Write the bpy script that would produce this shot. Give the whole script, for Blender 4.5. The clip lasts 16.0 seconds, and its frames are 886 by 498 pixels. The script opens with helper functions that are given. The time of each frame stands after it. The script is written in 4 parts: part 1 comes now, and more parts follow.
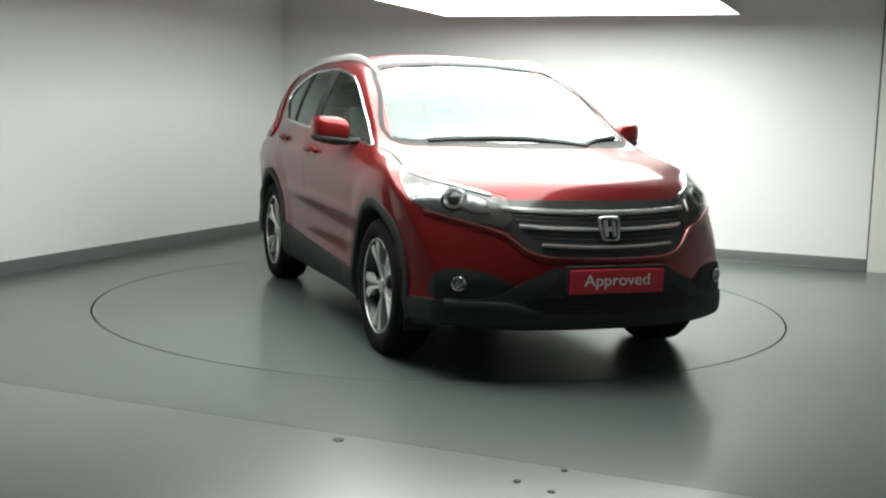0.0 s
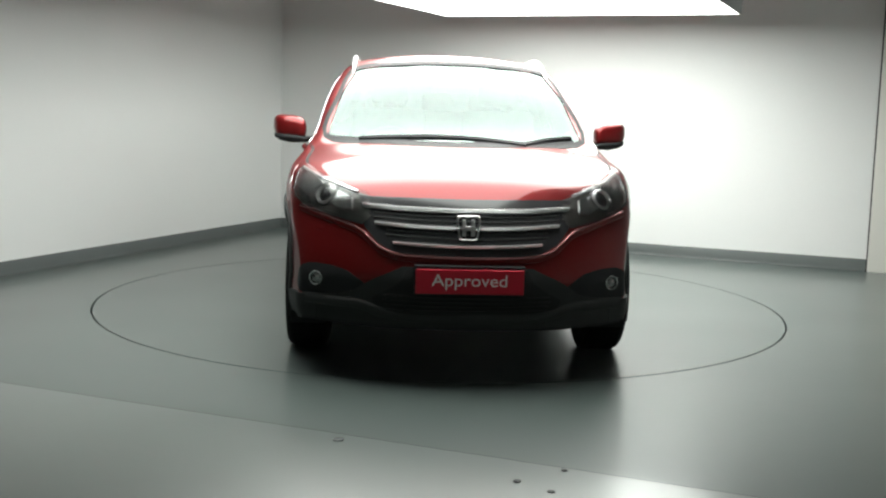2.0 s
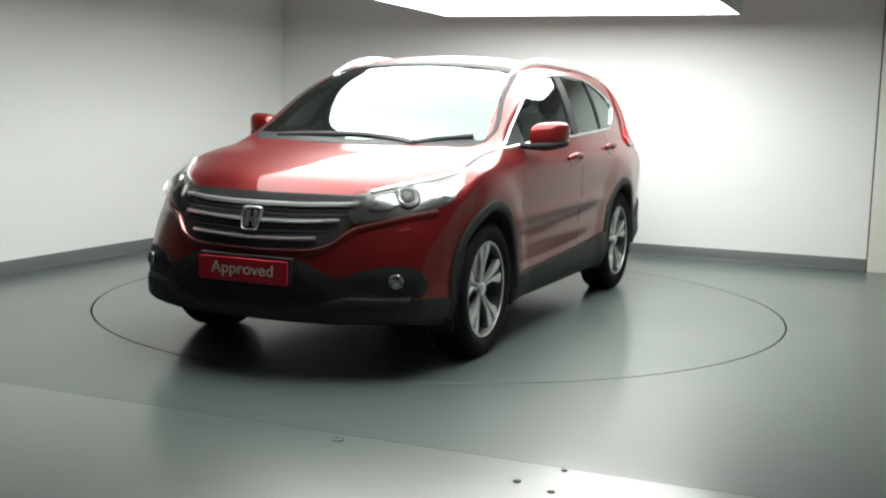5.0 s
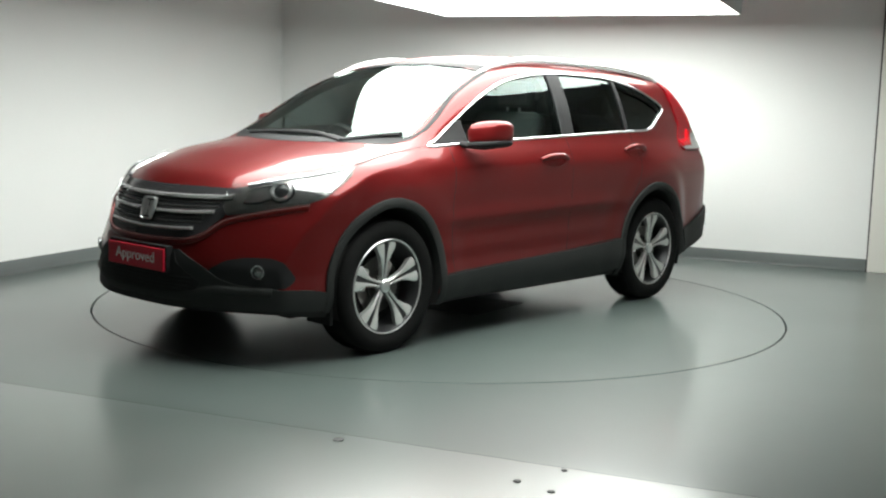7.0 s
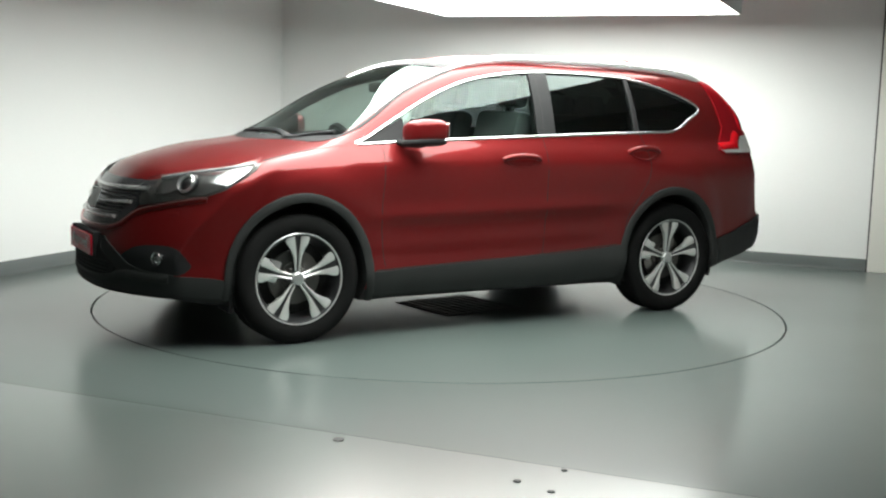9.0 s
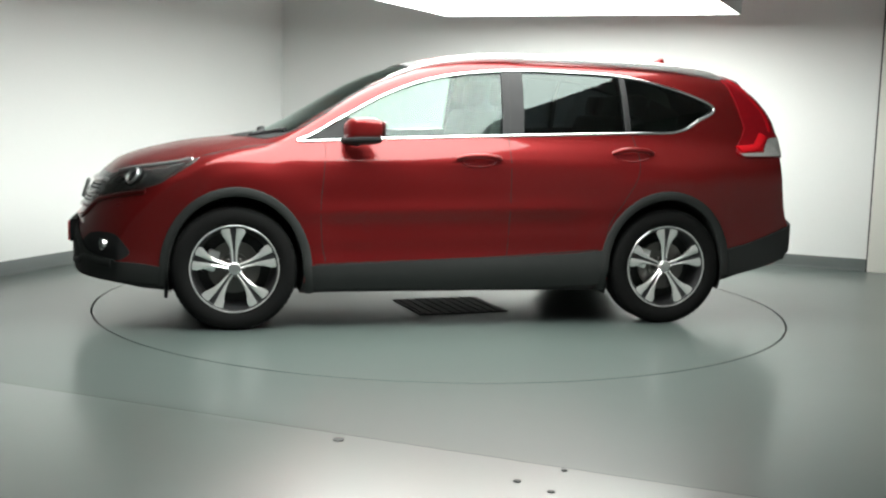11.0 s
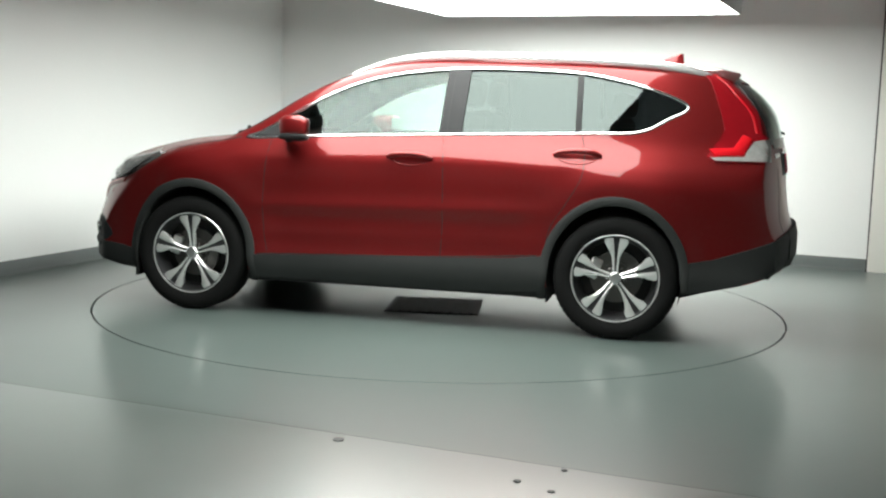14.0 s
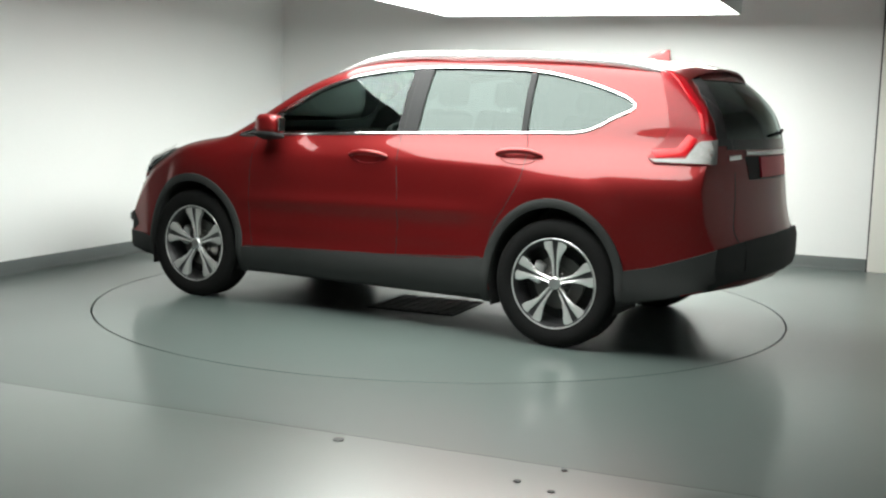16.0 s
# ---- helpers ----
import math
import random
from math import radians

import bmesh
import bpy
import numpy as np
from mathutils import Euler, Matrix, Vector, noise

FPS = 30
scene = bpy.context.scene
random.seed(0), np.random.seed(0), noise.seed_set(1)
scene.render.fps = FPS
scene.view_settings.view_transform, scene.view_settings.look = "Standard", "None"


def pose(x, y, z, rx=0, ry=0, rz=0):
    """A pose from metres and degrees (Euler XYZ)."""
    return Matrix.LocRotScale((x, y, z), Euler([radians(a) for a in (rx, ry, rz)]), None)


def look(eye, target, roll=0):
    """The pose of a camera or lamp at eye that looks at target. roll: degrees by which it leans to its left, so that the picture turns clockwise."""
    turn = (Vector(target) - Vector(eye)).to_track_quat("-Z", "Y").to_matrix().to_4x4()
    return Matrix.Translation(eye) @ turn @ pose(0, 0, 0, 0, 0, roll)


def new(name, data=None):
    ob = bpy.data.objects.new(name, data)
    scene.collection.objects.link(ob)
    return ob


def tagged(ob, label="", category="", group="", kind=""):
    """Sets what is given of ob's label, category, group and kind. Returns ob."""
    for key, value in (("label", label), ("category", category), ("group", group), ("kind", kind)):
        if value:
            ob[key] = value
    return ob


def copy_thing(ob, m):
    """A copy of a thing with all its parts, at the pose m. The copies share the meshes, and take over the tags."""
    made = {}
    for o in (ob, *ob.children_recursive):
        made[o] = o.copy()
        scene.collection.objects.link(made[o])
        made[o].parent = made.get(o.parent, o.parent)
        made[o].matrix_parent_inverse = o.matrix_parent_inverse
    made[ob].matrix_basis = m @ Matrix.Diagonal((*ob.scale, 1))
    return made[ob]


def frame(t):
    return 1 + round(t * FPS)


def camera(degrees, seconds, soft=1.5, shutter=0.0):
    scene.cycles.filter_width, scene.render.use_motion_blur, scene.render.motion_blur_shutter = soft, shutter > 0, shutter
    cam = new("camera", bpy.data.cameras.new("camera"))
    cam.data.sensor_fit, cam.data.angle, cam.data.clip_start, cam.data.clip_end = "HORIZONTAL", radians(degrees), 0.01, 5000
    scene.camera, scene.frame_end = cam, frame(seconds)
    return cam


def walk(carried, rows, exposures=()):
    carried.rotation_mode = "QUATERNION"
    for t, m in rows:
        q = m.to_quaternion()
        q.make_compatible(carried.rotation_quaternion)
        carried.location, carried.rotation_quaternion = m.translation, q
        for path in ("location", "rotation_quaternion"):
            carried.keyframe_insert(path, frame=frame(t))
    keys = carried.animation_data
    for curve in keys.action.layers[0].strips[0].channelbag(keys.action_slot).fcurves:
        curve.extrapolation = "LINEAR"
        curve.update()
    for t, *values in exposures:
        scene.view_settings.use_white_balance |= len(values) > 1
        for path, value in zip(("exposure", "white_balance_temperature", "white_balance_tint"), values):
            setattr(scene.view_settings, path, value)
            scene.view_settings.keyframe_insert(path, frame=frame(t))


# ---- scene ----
cam = camera(43.8, 16.0, soft=2.3, shutter=0.0)
EYE = Vector((0.0, -7.361, 1.297))
AIM = EYE + Vector((math.sin(radians(0.115)) * math.cos(radians(-7.311)), math.cos(radians(0.115)) * math.cos(radians(-7.311)), math.sin(radians(-7.311))))
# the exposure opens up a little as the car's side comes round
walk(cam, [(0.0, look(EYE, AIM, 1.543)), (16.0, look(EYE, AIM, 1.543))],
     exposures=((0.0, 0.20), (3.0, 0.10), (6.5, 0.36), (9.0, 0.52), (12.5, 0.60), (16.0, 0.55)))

# ---- light: the big softbox over the turntable lights the room; its strength is set here ----
SOFTBOX_POWER = 8.4
world = bpy.data.worlds.new("world")
scene.world = world
world.use_nodes = True
world.node_tree.nodes["Background"].inputs[0].default_value = (0.02, 0.02, 0.022, 1)
world.node_tree.nodes["Background"].inputs[1].default_value = 1.0

# the room stands turned against the line of view
TURN = -22.2
ROOM = pose(0, 0, 0, 0, 0, TURN)
U_LEFT, U_RIGHT, V_BACK, V_FRONT, HIGH = -3.145, 4.1, 3.23, -7.9, 3.0
TABLE_R = 2.242


# ---- materials ----
def mat(name, color, rough=0.5, metal=0.0, coat=0.0, vary=0.06, scale=8.0, bump=0.0, fine=120.0, rough_vary=0.0, spec=0.5, coat_rough=0.03, detail=5):
    m = bpy.data.materials.new(name)
    m.use_nodes = True
    nt = m.node_tree
    b = nt.nodes["Principled BSDF"]
    b.inputs["Roughness"].default_value = rough
    b.inputs["Metallic"].default_value = metal
    b.inputs["Coat Weight"].default_value = coat
    b.inputs["Coat Roughness"].default_value = coat_rough
    b.inputs["Specular IOR Level"].default_value = spec
    co = nt.nodes.new("ShaderNodeTexCoord")
    n1 = nt.nodes.new("ShaderNodeTexNoise")
    n1.inputs["Scale"].default_value = scale
    n1.inputs["Detail"].default_value = detail
    n2 = nt.nodes.new("ShaderNodeTexNoise")
    n2.inputs["Scale"].default_value = fine
    n2.inputs["Detail"].default_value = 3
    for n in (n1, n2):
        nt.links.new(co.outputs["Object"], n.inputs["Vector"])
    mixv = nt.nodes.new("ShaderNodeMix")
    mixv.data_type = "FLOAT"
    mixv.inputs[0].default_value = 0.35
    nt.links.new(n1.outputs["Fac"], mixv.inputs[2])
    nt.links.new(n2.outputs["Fac"], mixv.inputs[3])
    ramp = nt.nodes.new("ShaderNodeValToRGB")
    ramp.color_ramp.elements[0].position, ramp.color_ramp.elements[1].position = 0.1, 0.9
    ramp.color_ramp.elements[0].color = (*[c * (1 - vary) for c in color], 1)
    ramp.color_ramp.elements[1].color = (*[min(1, c * (1 + vary)) for c in color], 1)
    nt.links.new(mixv.outputs[0], ramp.inputs[0])
    nt.links.new(ramp.outputs[0], b.inputs["Base Color"])
    if rough_vary:
        mr = nt.nodes.new("ShaderNodeMapRange")
        mr.inputs[1].default_value, mr.inputs[2].default_value = 0.1, 0.9
        mr.inputs[3].default_value, mr.inputs[4].default_value = max(0.02, rough - rough_vary), rough + rough_vary
        nt.links.new(n1.outputs["Fac"], mr.inputs[0])
        nt.links.new(mr.outputs[0], b.inputs["Roughness"])
    if bump:
        bp = nt.nodes.new("ShaderNodeBump")
        bp.inputs["Strength"].default_value = bump
        bp.inputs["Distance"].default_value = 0.002
        nt.links.new(n2.outputs["Fac"], bp.inputs["Height"])
        nt.links.new(bp.outputs[0], b.inputs["Normal"])
    return m


def glass(name, tint, ior=1.5, rough=0.0, sheen=(0.86, 1.0, 0.965)):
    """Thin pane: a mirror coat over a tinted see-through sheet."""
    m = bpy.data.materials.new(name)
    m.use_nodes = True
    nt = m.node_tree
    nt.nodes.remove(nt.nodes["Principled BSDF"])
    out = nt.nodes["Material Output"]
    tr = nt.nodes.new("ShaderNodeBsdfTransparent")
    tr.inputs[0].default_value = (*tint, 1)
    gl = nt.nodes.new("ShaderNodeBsdfGlossy")
    gl.inputs["Roughness"].default_value = rough
    gl.inputs["Color"].default_value = (*sheen, 1)
    fr = nt.nodes.new("ShaderNodeFresnel")
    fr.inputs[0].default_value = ior
    mx = nt.nodes.new("ShaderNodeMixShader")
    nt.links.new(fr.outputs[0], mx.inputs[0])
    nt.links.new(tr.outputs[0], mx.inputs[1])
    nt.links.new(gl.outputs[0], mx.inputs[2])
    nt.links.new(mx.outputs[0], out.inputs[0])
    return m


def glow(name, color, power):
    m = bpy.data.materials.new(name)
    m.use_nodes = True
    b = m.node_tree.nodes["Principled BSDF"]
    b.inputs["Base Color"].default_value = (0.8, 0.8, 0.8, 1)
    b.inputs["Emission Color"].default_value = (*color, 1)
    b.inputs["Emission Strength"].default_value = power
    return m


WALL = mat("wall_paint", (0.78, 0.79, 0.78), 0.6, vary=0.03, scale=1.2, bump=0.08, fine=60)
# two tones for added unseen walls, chosen for the light they bounce
DARKWALL = mat("grey_unseen_wall_paint", (0.36, 0.365, 0.36), 0.7, vary=0.06, scale=1.0)
DIMWALL = mat("dark_unseen_wall_paint", (0.07, 0.072, 0.07), 0.7, vary=0.06, scale=1.0)
CEIL = mat("ceiling_paint", (0.7, 0.7, 0.7), 0.8, vary=0.05, scale=1.5)
FLOOR = mat("grey_floor_coating", (0.085, 0.108, 0.101), 0.42, vary=0.06, scale=0.7, fine=6, rough_vary=0.05, detail=1, spec=0.45, coat=0.6, coat_rough=0.16)
APRON = mat("pale_floor_coating", (0.092, 0.118, 0.109), 0.34, vary=0.08, scale=1.0, fine=7, rough_vary=0.04, detail=1, spec=0.9, coat=0.8, coat_rough=0.20)
SKIRT = mat("grey_coated_upstand", (0.10, 0.115, 0.112), 0.45, vary=0.10, scale=3, bump=0.05)
GAP = mat("dark_gap", (0.012, 0.012, 0.012), 0.8, vary=0.2)
PILLAR = mat("cream_panel_paint", (0.68, 0.67, 0.625), 0.55, vary=0.03, scale=1.5)
STEEL = mat("dark_chequer_steel", (0.035, 0.038, 0.038), 0.6, metal=0.25, vary=0.3, scale=12, bump=0.2)
BOXFRAME = mat("white_metal_frame", (0.7, 0.7, 0.7), 0.5, vary=0.04)
PAINT = mat("red_pearl_paint", (0.146, 0.0086, 0.0090), 0.37, metal=0.48, coat=0.58, vary=0.06, scale=3, fine=900, bump=0.0, spec=0.12)
# pale metallic red, stands in for the highlight on the lip's paint
LIPLIGHT = mat("lip_highlight_red", (0.50, 0.20, 0.20), 0.2, metal=0.9, vary=0.05)
CLAD = mat("grey_black_plastic", (0.027, 0.0285, 0.028), 0.62, vary=0.12, scale=9, bump=0.12, fine=300, spec=0.25)
HOUSING = mat("smoked_lamp_housing", (0.13, 0.125, 0.12), 0.2, metal=0.45, vary=0.3, scale=18)
BLACK = mat("black_plastic", (0.019, 0.019, 0.020), 0.65, vary=0.2, spec=0.2)
GLOSSBLACK = mat("gloss_black", (0.030, 0.030, 0.032), 0.20, vary=0.1)
UNDER = mat("underbody_black", (0.011, 0.011, 0.011), 0.8, vary=0.3)
CHROME = mat("chrome", (0.75, 0.76, 0.77), 0.12, metal=1.0, vary=0.03)
SATIN = mat("satin_aluminium", (0.72, 0.72, 0.72), 0.30, metal=1.0, vary=0.04)
ALLOY = mat("machined_alloy", (0.86, 0.86, 0.85), 0.26, metal=0.68, vary=0.06, scale=20)
BARMETAL = mat("bright_plated_bar", (0.80, 0.80, 0.80), 0.25, metal=0.72, vary=0.05)
ALLOYDARK = mat("dark_alloy_paint", (0.03, 0.03, 0.032), 0.4, metal=0.5, vary=0.1)
RUBBER = mat("tyre_rubber", (0.008, 0.008, 0.008), 0.85, vary=0.2, scale=14, bump=0.3, fine=200, spec=0.15)
DISC = mat("brake_disc_steel", (0.13, 0.125, 0.12), 0.4, metal=1.0, vary=0.15, scale=15)
INTERIOR = mat("dark_cabin_trim", (0.14, 0.14, 0.14), 0.75, vary=0.15, scale=12, bump=0.2)
HEADLINER = mat("pale_grey_headliner", (0.42, 0.42, 0.41), 0.9, vary=0.06, scale=10, bump=0.1)
SEATCLOTH = mat("charcoal_seat_leather", (0.085, 0.085, 0.087), 0.5, vary=0.15, scale=12, bump=0.2)
REDPLATE = mat("red_plate_plastic", (0.55, 0.012, 0.035), 0.35, vary=0.04, scale=6)
WHITEINK = mat("white_lettering", (0.85, 0.83, 0.83), 0.5, vary=0.02)
REDLENS = mat("red_lamp_lens", (0.22, 0.004, 0.008), 0.3, spec=0.15, coat=0.12, vary=0.15, scale=25)
REDBAR = mat("bright_red_lens_bar", (0.55, 0.008, 0.014), 0.25, spec=0.15, coat=0.1, vary=0.1, scale=30)
REDEDGE = mat("red_lens_edge", (0.40, 0.006, 0.012), 0.25, spec=0.15, coat=0.1, vary=0.1, scale=30)
WHITELENS = mat("clear_lamp_lens", (0.24, 0.24, 0.235), 0.28, spec=0.2, coat=0.05, vary=0.35, scale=40)
SMOKED = mat("smoked_lamp_reflector", (0.20, 0.20, 0.20), 0.22, metal=0.5, vary=0.3, scale=24)
REFLECTOR = mat("lamp_reflector", (0.32, 0.32, 0.32), 0.16, metal=0.9, vary=0.35, scale=20)
WINDSCREEN = glass("windscreen_glass", (0.80, 0.86, 0.83), 1.62)
SIDEGLASS = glass("side_glass", (0.70, 0.84, 0.79), 1.52)
PRIVACY = glass("privacy_glass", (0.075, 0.083, 0.088), 1.54)
LAMPGLASS = glass("lamp_cover_glass", (0.92, 0.94, 0.94), 1.28, sheen=(0.95, 0.95, 0.95))
DIFFUSER = glow("softbox_diffuser_glow", (0.955, 1.0, 0.95), SOFTBOX_POWER)


# ---- mesh helpers ----
def mesh_of(name, bm, material, smooth=True):
    me = bpy.data.meshes.new(name)
    bmesh.ops.recalc_face_normals(bm, faces=bm.faces)
    bm.to_mesh(me)
    bm.free()
    me.materials.append(material)
    if smooth:
        for p in me.polygons:
            p.use_smooth = True
        me.set_sharp_from_angle(angle=radians(38))
    return me


def part(name, bm, material, parent, label="", smooth=True):
    ob = new(name, mesh_of(name, bm, material, smooth))
    ob.parent = parent
    if label:
        tagged(ob, label)
    return ob


def add_box(bm, x0, x1, y0, y1, z0, z1, m=None, bevel=0.0):
    r = bmesh.ops.create_cube(bm, size=1)
    vs = r["verts"]
    bmesh.ops.transform(bm, matrix=Matrix.Translation(((x0 + x1) / 2, (y0 + y1) / 2, (z0 + z1) / 2)) @ Matrix.Diagonal((x1 - x0, y1 - y0, z1 - z0, 1)), verts=vs)
    if bevel:
        es = list({e for v in vs for e in v.link_edges})
        r2 = bmesh.ops.bevel(bm, geom=es, offset=bevel, segments=2, affect="EDGES", profile=0.5)
        vs = list({v for f in r2["faces"] for v in f.verts} | {v for v in vs if v.is_valid})
    if m is not None:
        bmesh.ops.transform(bm, matrix=m, verts=[v for v in vs if v.is_valid])
    return bm


def box(x0, x1, y0, y1, z0, z1, m=None, bevel=0.0):
    return add_box(bmesh.new(), x0, x1, y0, y1, z0, z1, m, bevel)


def lathe(profile, segs=48, axis="y", closed=False):
    """Turns (radius, along) pairs about an axis."""
    bm = bmesh.new()
    rings = []
    for r, a in profile:
        ring = []
        for k in range(segs):
            w = 2 * math.pi * k / segs
            if axis == "y":
                ring.append(bm.verts.new((r * math.cos(w), a, r * math.sin(w))))
            elif axis == "z":
                ring.append(bm.verts.new((r * math.cos(w), r * math.sin(w), a)))
            else:
                ring.append(bm.verts.new((a, r * math.cos(w), r * math.sin(w))))
        rings.append(ring)
    pairs = list(zip(rings, rings[1:] + rings[:1])) if closed else list(zip(rings, rings[1:]))
    for a, b in pairs:
        for k in range(segs):
            bm.faces.new((a[k], a[(k + 1) % segs], b[(k + 1) % segs], b[k]))
    if not closed:
        bm.faces.new(rings[0])
        bm.faces.new(rings[-1])
    return bm


def tube(points, radius, segs=10, flat=1.0):
    """A rod along points, flattened upwards by flat."""
    bm = bmesh.new()
    rings = []
    pts = [Vector(p) for p in points]
    for i, p in enumerate(pts):
        d = (pts[min(i + 1, len(pts) - 1)] - pts[max(i - 1, 0)]).normalized()
        s = d.cross(Vector((0, 0, 1)))
        s = s.normalized() if s.length > 1e-4 else Vector((0, 1, 0))
        u = s.cross(d).normalized()
        r = radius[i] if isinstance(radius, (list, tuple)) else radius
        rings.append([bm.verts.new(p + s * r * math.cos(2 * math.pi * k / segs) + u * r * flat * math.sin(2 * math.pi * k / segs)) for k in range(segs)])
    for a, b in zip(rings, rings[1:]):
        for k in range(segs):
            bm.faces.new((a[k], a[(k + 1) % segs], b[(k + 1) % segs], b[k]))
    bm.faces.new(rings[0])
    bm.faces.new(rings[-1])
    return bm


def spline(points, n=6, closed=False):
    """Catmull-Rom through the points."""
    pts = [Vector(p) for p in points]
    k = len(pts)
    out = []
    for i in range(k if closed else k - 1):
        if closed:
            a, b, c, d = pts[i - 1], pts[i], pts[(i + 1) % k], pts[(i + 2) % k]
        else:
            a, b, c, d = pts[max(i - 1, 0)], pts[i], pts[i + 1], pts[min(i + 2, k - 1)]
        for j in range(n):
            t = j / n
            out.append(0.5 * (2 * b + (c - a) * t + (2 * a - 5 * b + 4 * c - d) * t * t + (3 * b - a - 3 * c + d) * t ** 3))
    if not closed:
        out.append(pts[-1])
    return out


def smoothstep(a, b, x):
    t = min(1, max(0, (x - a) / (b - a)))
    return t * t * (3 - 2 * t)


def curve(keys):
    """A smooth function through (x, value) keys with no overshoot."""
    xs = [k[0] for k in keys]
    ys = [k[1] for k in keys]
    n = len(xs)
    d = [(ys[i + 1] - ys[i]) / (xs[i + 1] - xs[i]) for i in range(n - 1)]
    m = [d[0]] + [0 if d[i - 1] * d[i] <= 0 else 2 * d[i - 1] * d[i] / (d[i - 1] + d[i]) for i in range(1, n - 1)] + [d[-1]]

    def f(x):
        if x <= xs[0]:
            return ys[0]
        if x >= xs[-1]:
            return ys[-1]
        i = max(j for j in range(n - 1) if xs[j] <= x)
        h = xs[i + 1] - xs[i]
        t = (x - xs[i]) / h
        return (2 * t ** 3 - 3 * t * t + 1) * ys[i] + (t ** 3 - 2 * t * t + t) * h * m[i] + (-2 * t ** 3 + 3 * t * t) * ys[i + 1] + (t ** 3 - t * t) * h * m[i + 1]
    return f


# ---- the room ----
def build_room():
    # floor: one sheet with a round well for the turntable
    bm = bmesh.new()
    n = 128
    inner = [bm.verts.new((math.cos(2 * math.pi * k / n) * (TABLE_R + 0.011), math.sin(2 * math.pi * k / n) * (TABLE_R + 0.011), 0)) for k in range(n)]
    low = [bm.verts.new((v.co.x, v.co.y, -0.05)) for v in inner]
    inv = ROOM.inverted()
    mid = []
    for v in inner:
        q = inv @ v.co
        w = q * 1.18
        mid.append(bm.verts.new(ROOM @ Vector((w.x, w.y, 0))))
    outer = []
    v_front = APRON_V
    for v in inner:
        q = (inv @ v.co).normalized()
        s = 1e9
        for lim, c in ((U_LEFT, q.x), (U_RIGHT, q.x), (V_BACK, q.y), (v_front, q.y)):
            if abs(c) > 1e-6 and lim / c > 0:
                s = min(s, lim / c)
        outer.append(bm.verts.new(ROOM @ Vector((q.x * s, q.y * s, 0))))
    for k in range(n):
        bm.faces.new((low[k], low[(k + 1) % n], inner[(k + 1) % n], inner[k]))
        bm.faces.new((inner[k], inner[(k + 1) % n], mid[(k + 1) % n], mid[k]))
        bm.faces.new((mid[k], mid[(k + 1) % n], outer[(k + 1) % n], outer[k]))
    # the four corners that the fan cuts off
    for cu, cv in ((U_LEFT, V_BACK), (U_RIGHT, V_BACK), (U_LEFT, v_front), (U_RIGHT, v_front)):
        a = math.atan2(cv, cu) - math.radians(-TURN)
        k = int(a / (2 * math.pi) * n) % n
        c = bm.verts.new(ROOM @ Vector((cu, cv, 0)))
        bm.faces.new((outer[k], outer[(k + 1) % n], c))
    floor = new("floor", mesh_of("floor", bm, FLOOR, False))
    tagged(floor, "grey glossy coated floor with a round turntable cut into it", "floor", kind="structure")
    # pale apron in front of the turntable bay
    ap = new("floor_apron", mesh_of("floor_apron", box(U_LEFT, U_RIGHT, V_FRONT, APRON_V - 0.004, -0.06, 0.0, ROOM), APRON, False))
    tagged(ap, "paler worn glossy floor coating in front of the bay", "floor", kind="structure")
    sub = new("floor_subfloor", mesh_of("floor_subfloor", box(U_LEFT - 0.2, U_RIGHT + 0.2, V_FRONT - 0.2, V_BACK + 0.2, -0.2, -0.07, ROOM), GAP, False))
    tagged(sub, "dark pit bed under the turntable and floor", "floor", kind="structure")
    walls = (("wall_back", U_LEFT - 0.15, U_RIGHT + 0.15, V_BACK, V_BACK + 0.15, WALL, "white painted plain wall behind the turntable"),
             ("wall_left", U_LEFT - 0.15, U_LEFT, -0.98, V_BACK, WALL, "white painted plain side wall beside the turntable"),
             # unseen dark stretch, added to keep the front left floor dim
             ("wall_entrance", U_LEFT - 0.15, U_LEFT, V_FRONT, -0.98, DIMWALL, "plain dark wall closing the room"),
             # unseen, added to close the room; tone and distance set the bounce
             ("wall_right", U_RIGHT, U_RIGHT + 0.15, V_FRONT, V_BACK, DARKWALL, "plain wall closing the room"),
             ("wall_front", U_LEFT - 0.15, U_RIGHT + 0.15, V_FRONT - 0.15, V_FRONT, WALL, "plain wall closing the room"))
    for name, a, b, c, d, m, lab in walls:
        tagged(new(name, mesh_of(name, box(a, b, c, d, -0.07, HIGH, ROOM), m, False)), lab, "wall", kind="structure")
    tagged(new("ceiling", mesh_of("ceiling", box(U_LEFT - 0.15, U_RIGHT + 0.15, V_FRONT - 0.15, V_BACK + 0.15, HIGH, HIGH + 0.15, ROOM), CEIL, False)), "plain grey ceiling above the softbox", "ceiling", kind="structure")
    # coved upstand of the floor coating along two walls
    for name, m in (("baseboard_back", ROOM @ pose(0, V_BACK, 0)), ("baseboard_left", ROOM @ pose(U_LEFT, 0, 0, 0, 0, 90))):
        a, b = (U_LEFT + 0.012, PILLAR_U) if "back" in name else (-0.98, V_BACK)
        prof = [(0, 0.105), (-0.006, 0.105), (-0.010, 0.098), (-0.011, 0.024), (-0.013, 0.012), (-0.017, 0.005), (-0.022, 0.002), (0, 0.002)]
        bm = bmesh.new()
        rows = [[bm.verts.new(m @ Vector((x, y, z))) for y, z in prof] for x in (a, b)]
        for k in range(len(prof)):
            bm.faces.new((rows[0][k], rows[0][(k + 1) % len(prof)], rows[1][(k + 1) % len(prof)], rows[1][k]))
        bm.faces.new(rows[0])
        bm.faces.new(rows[1])
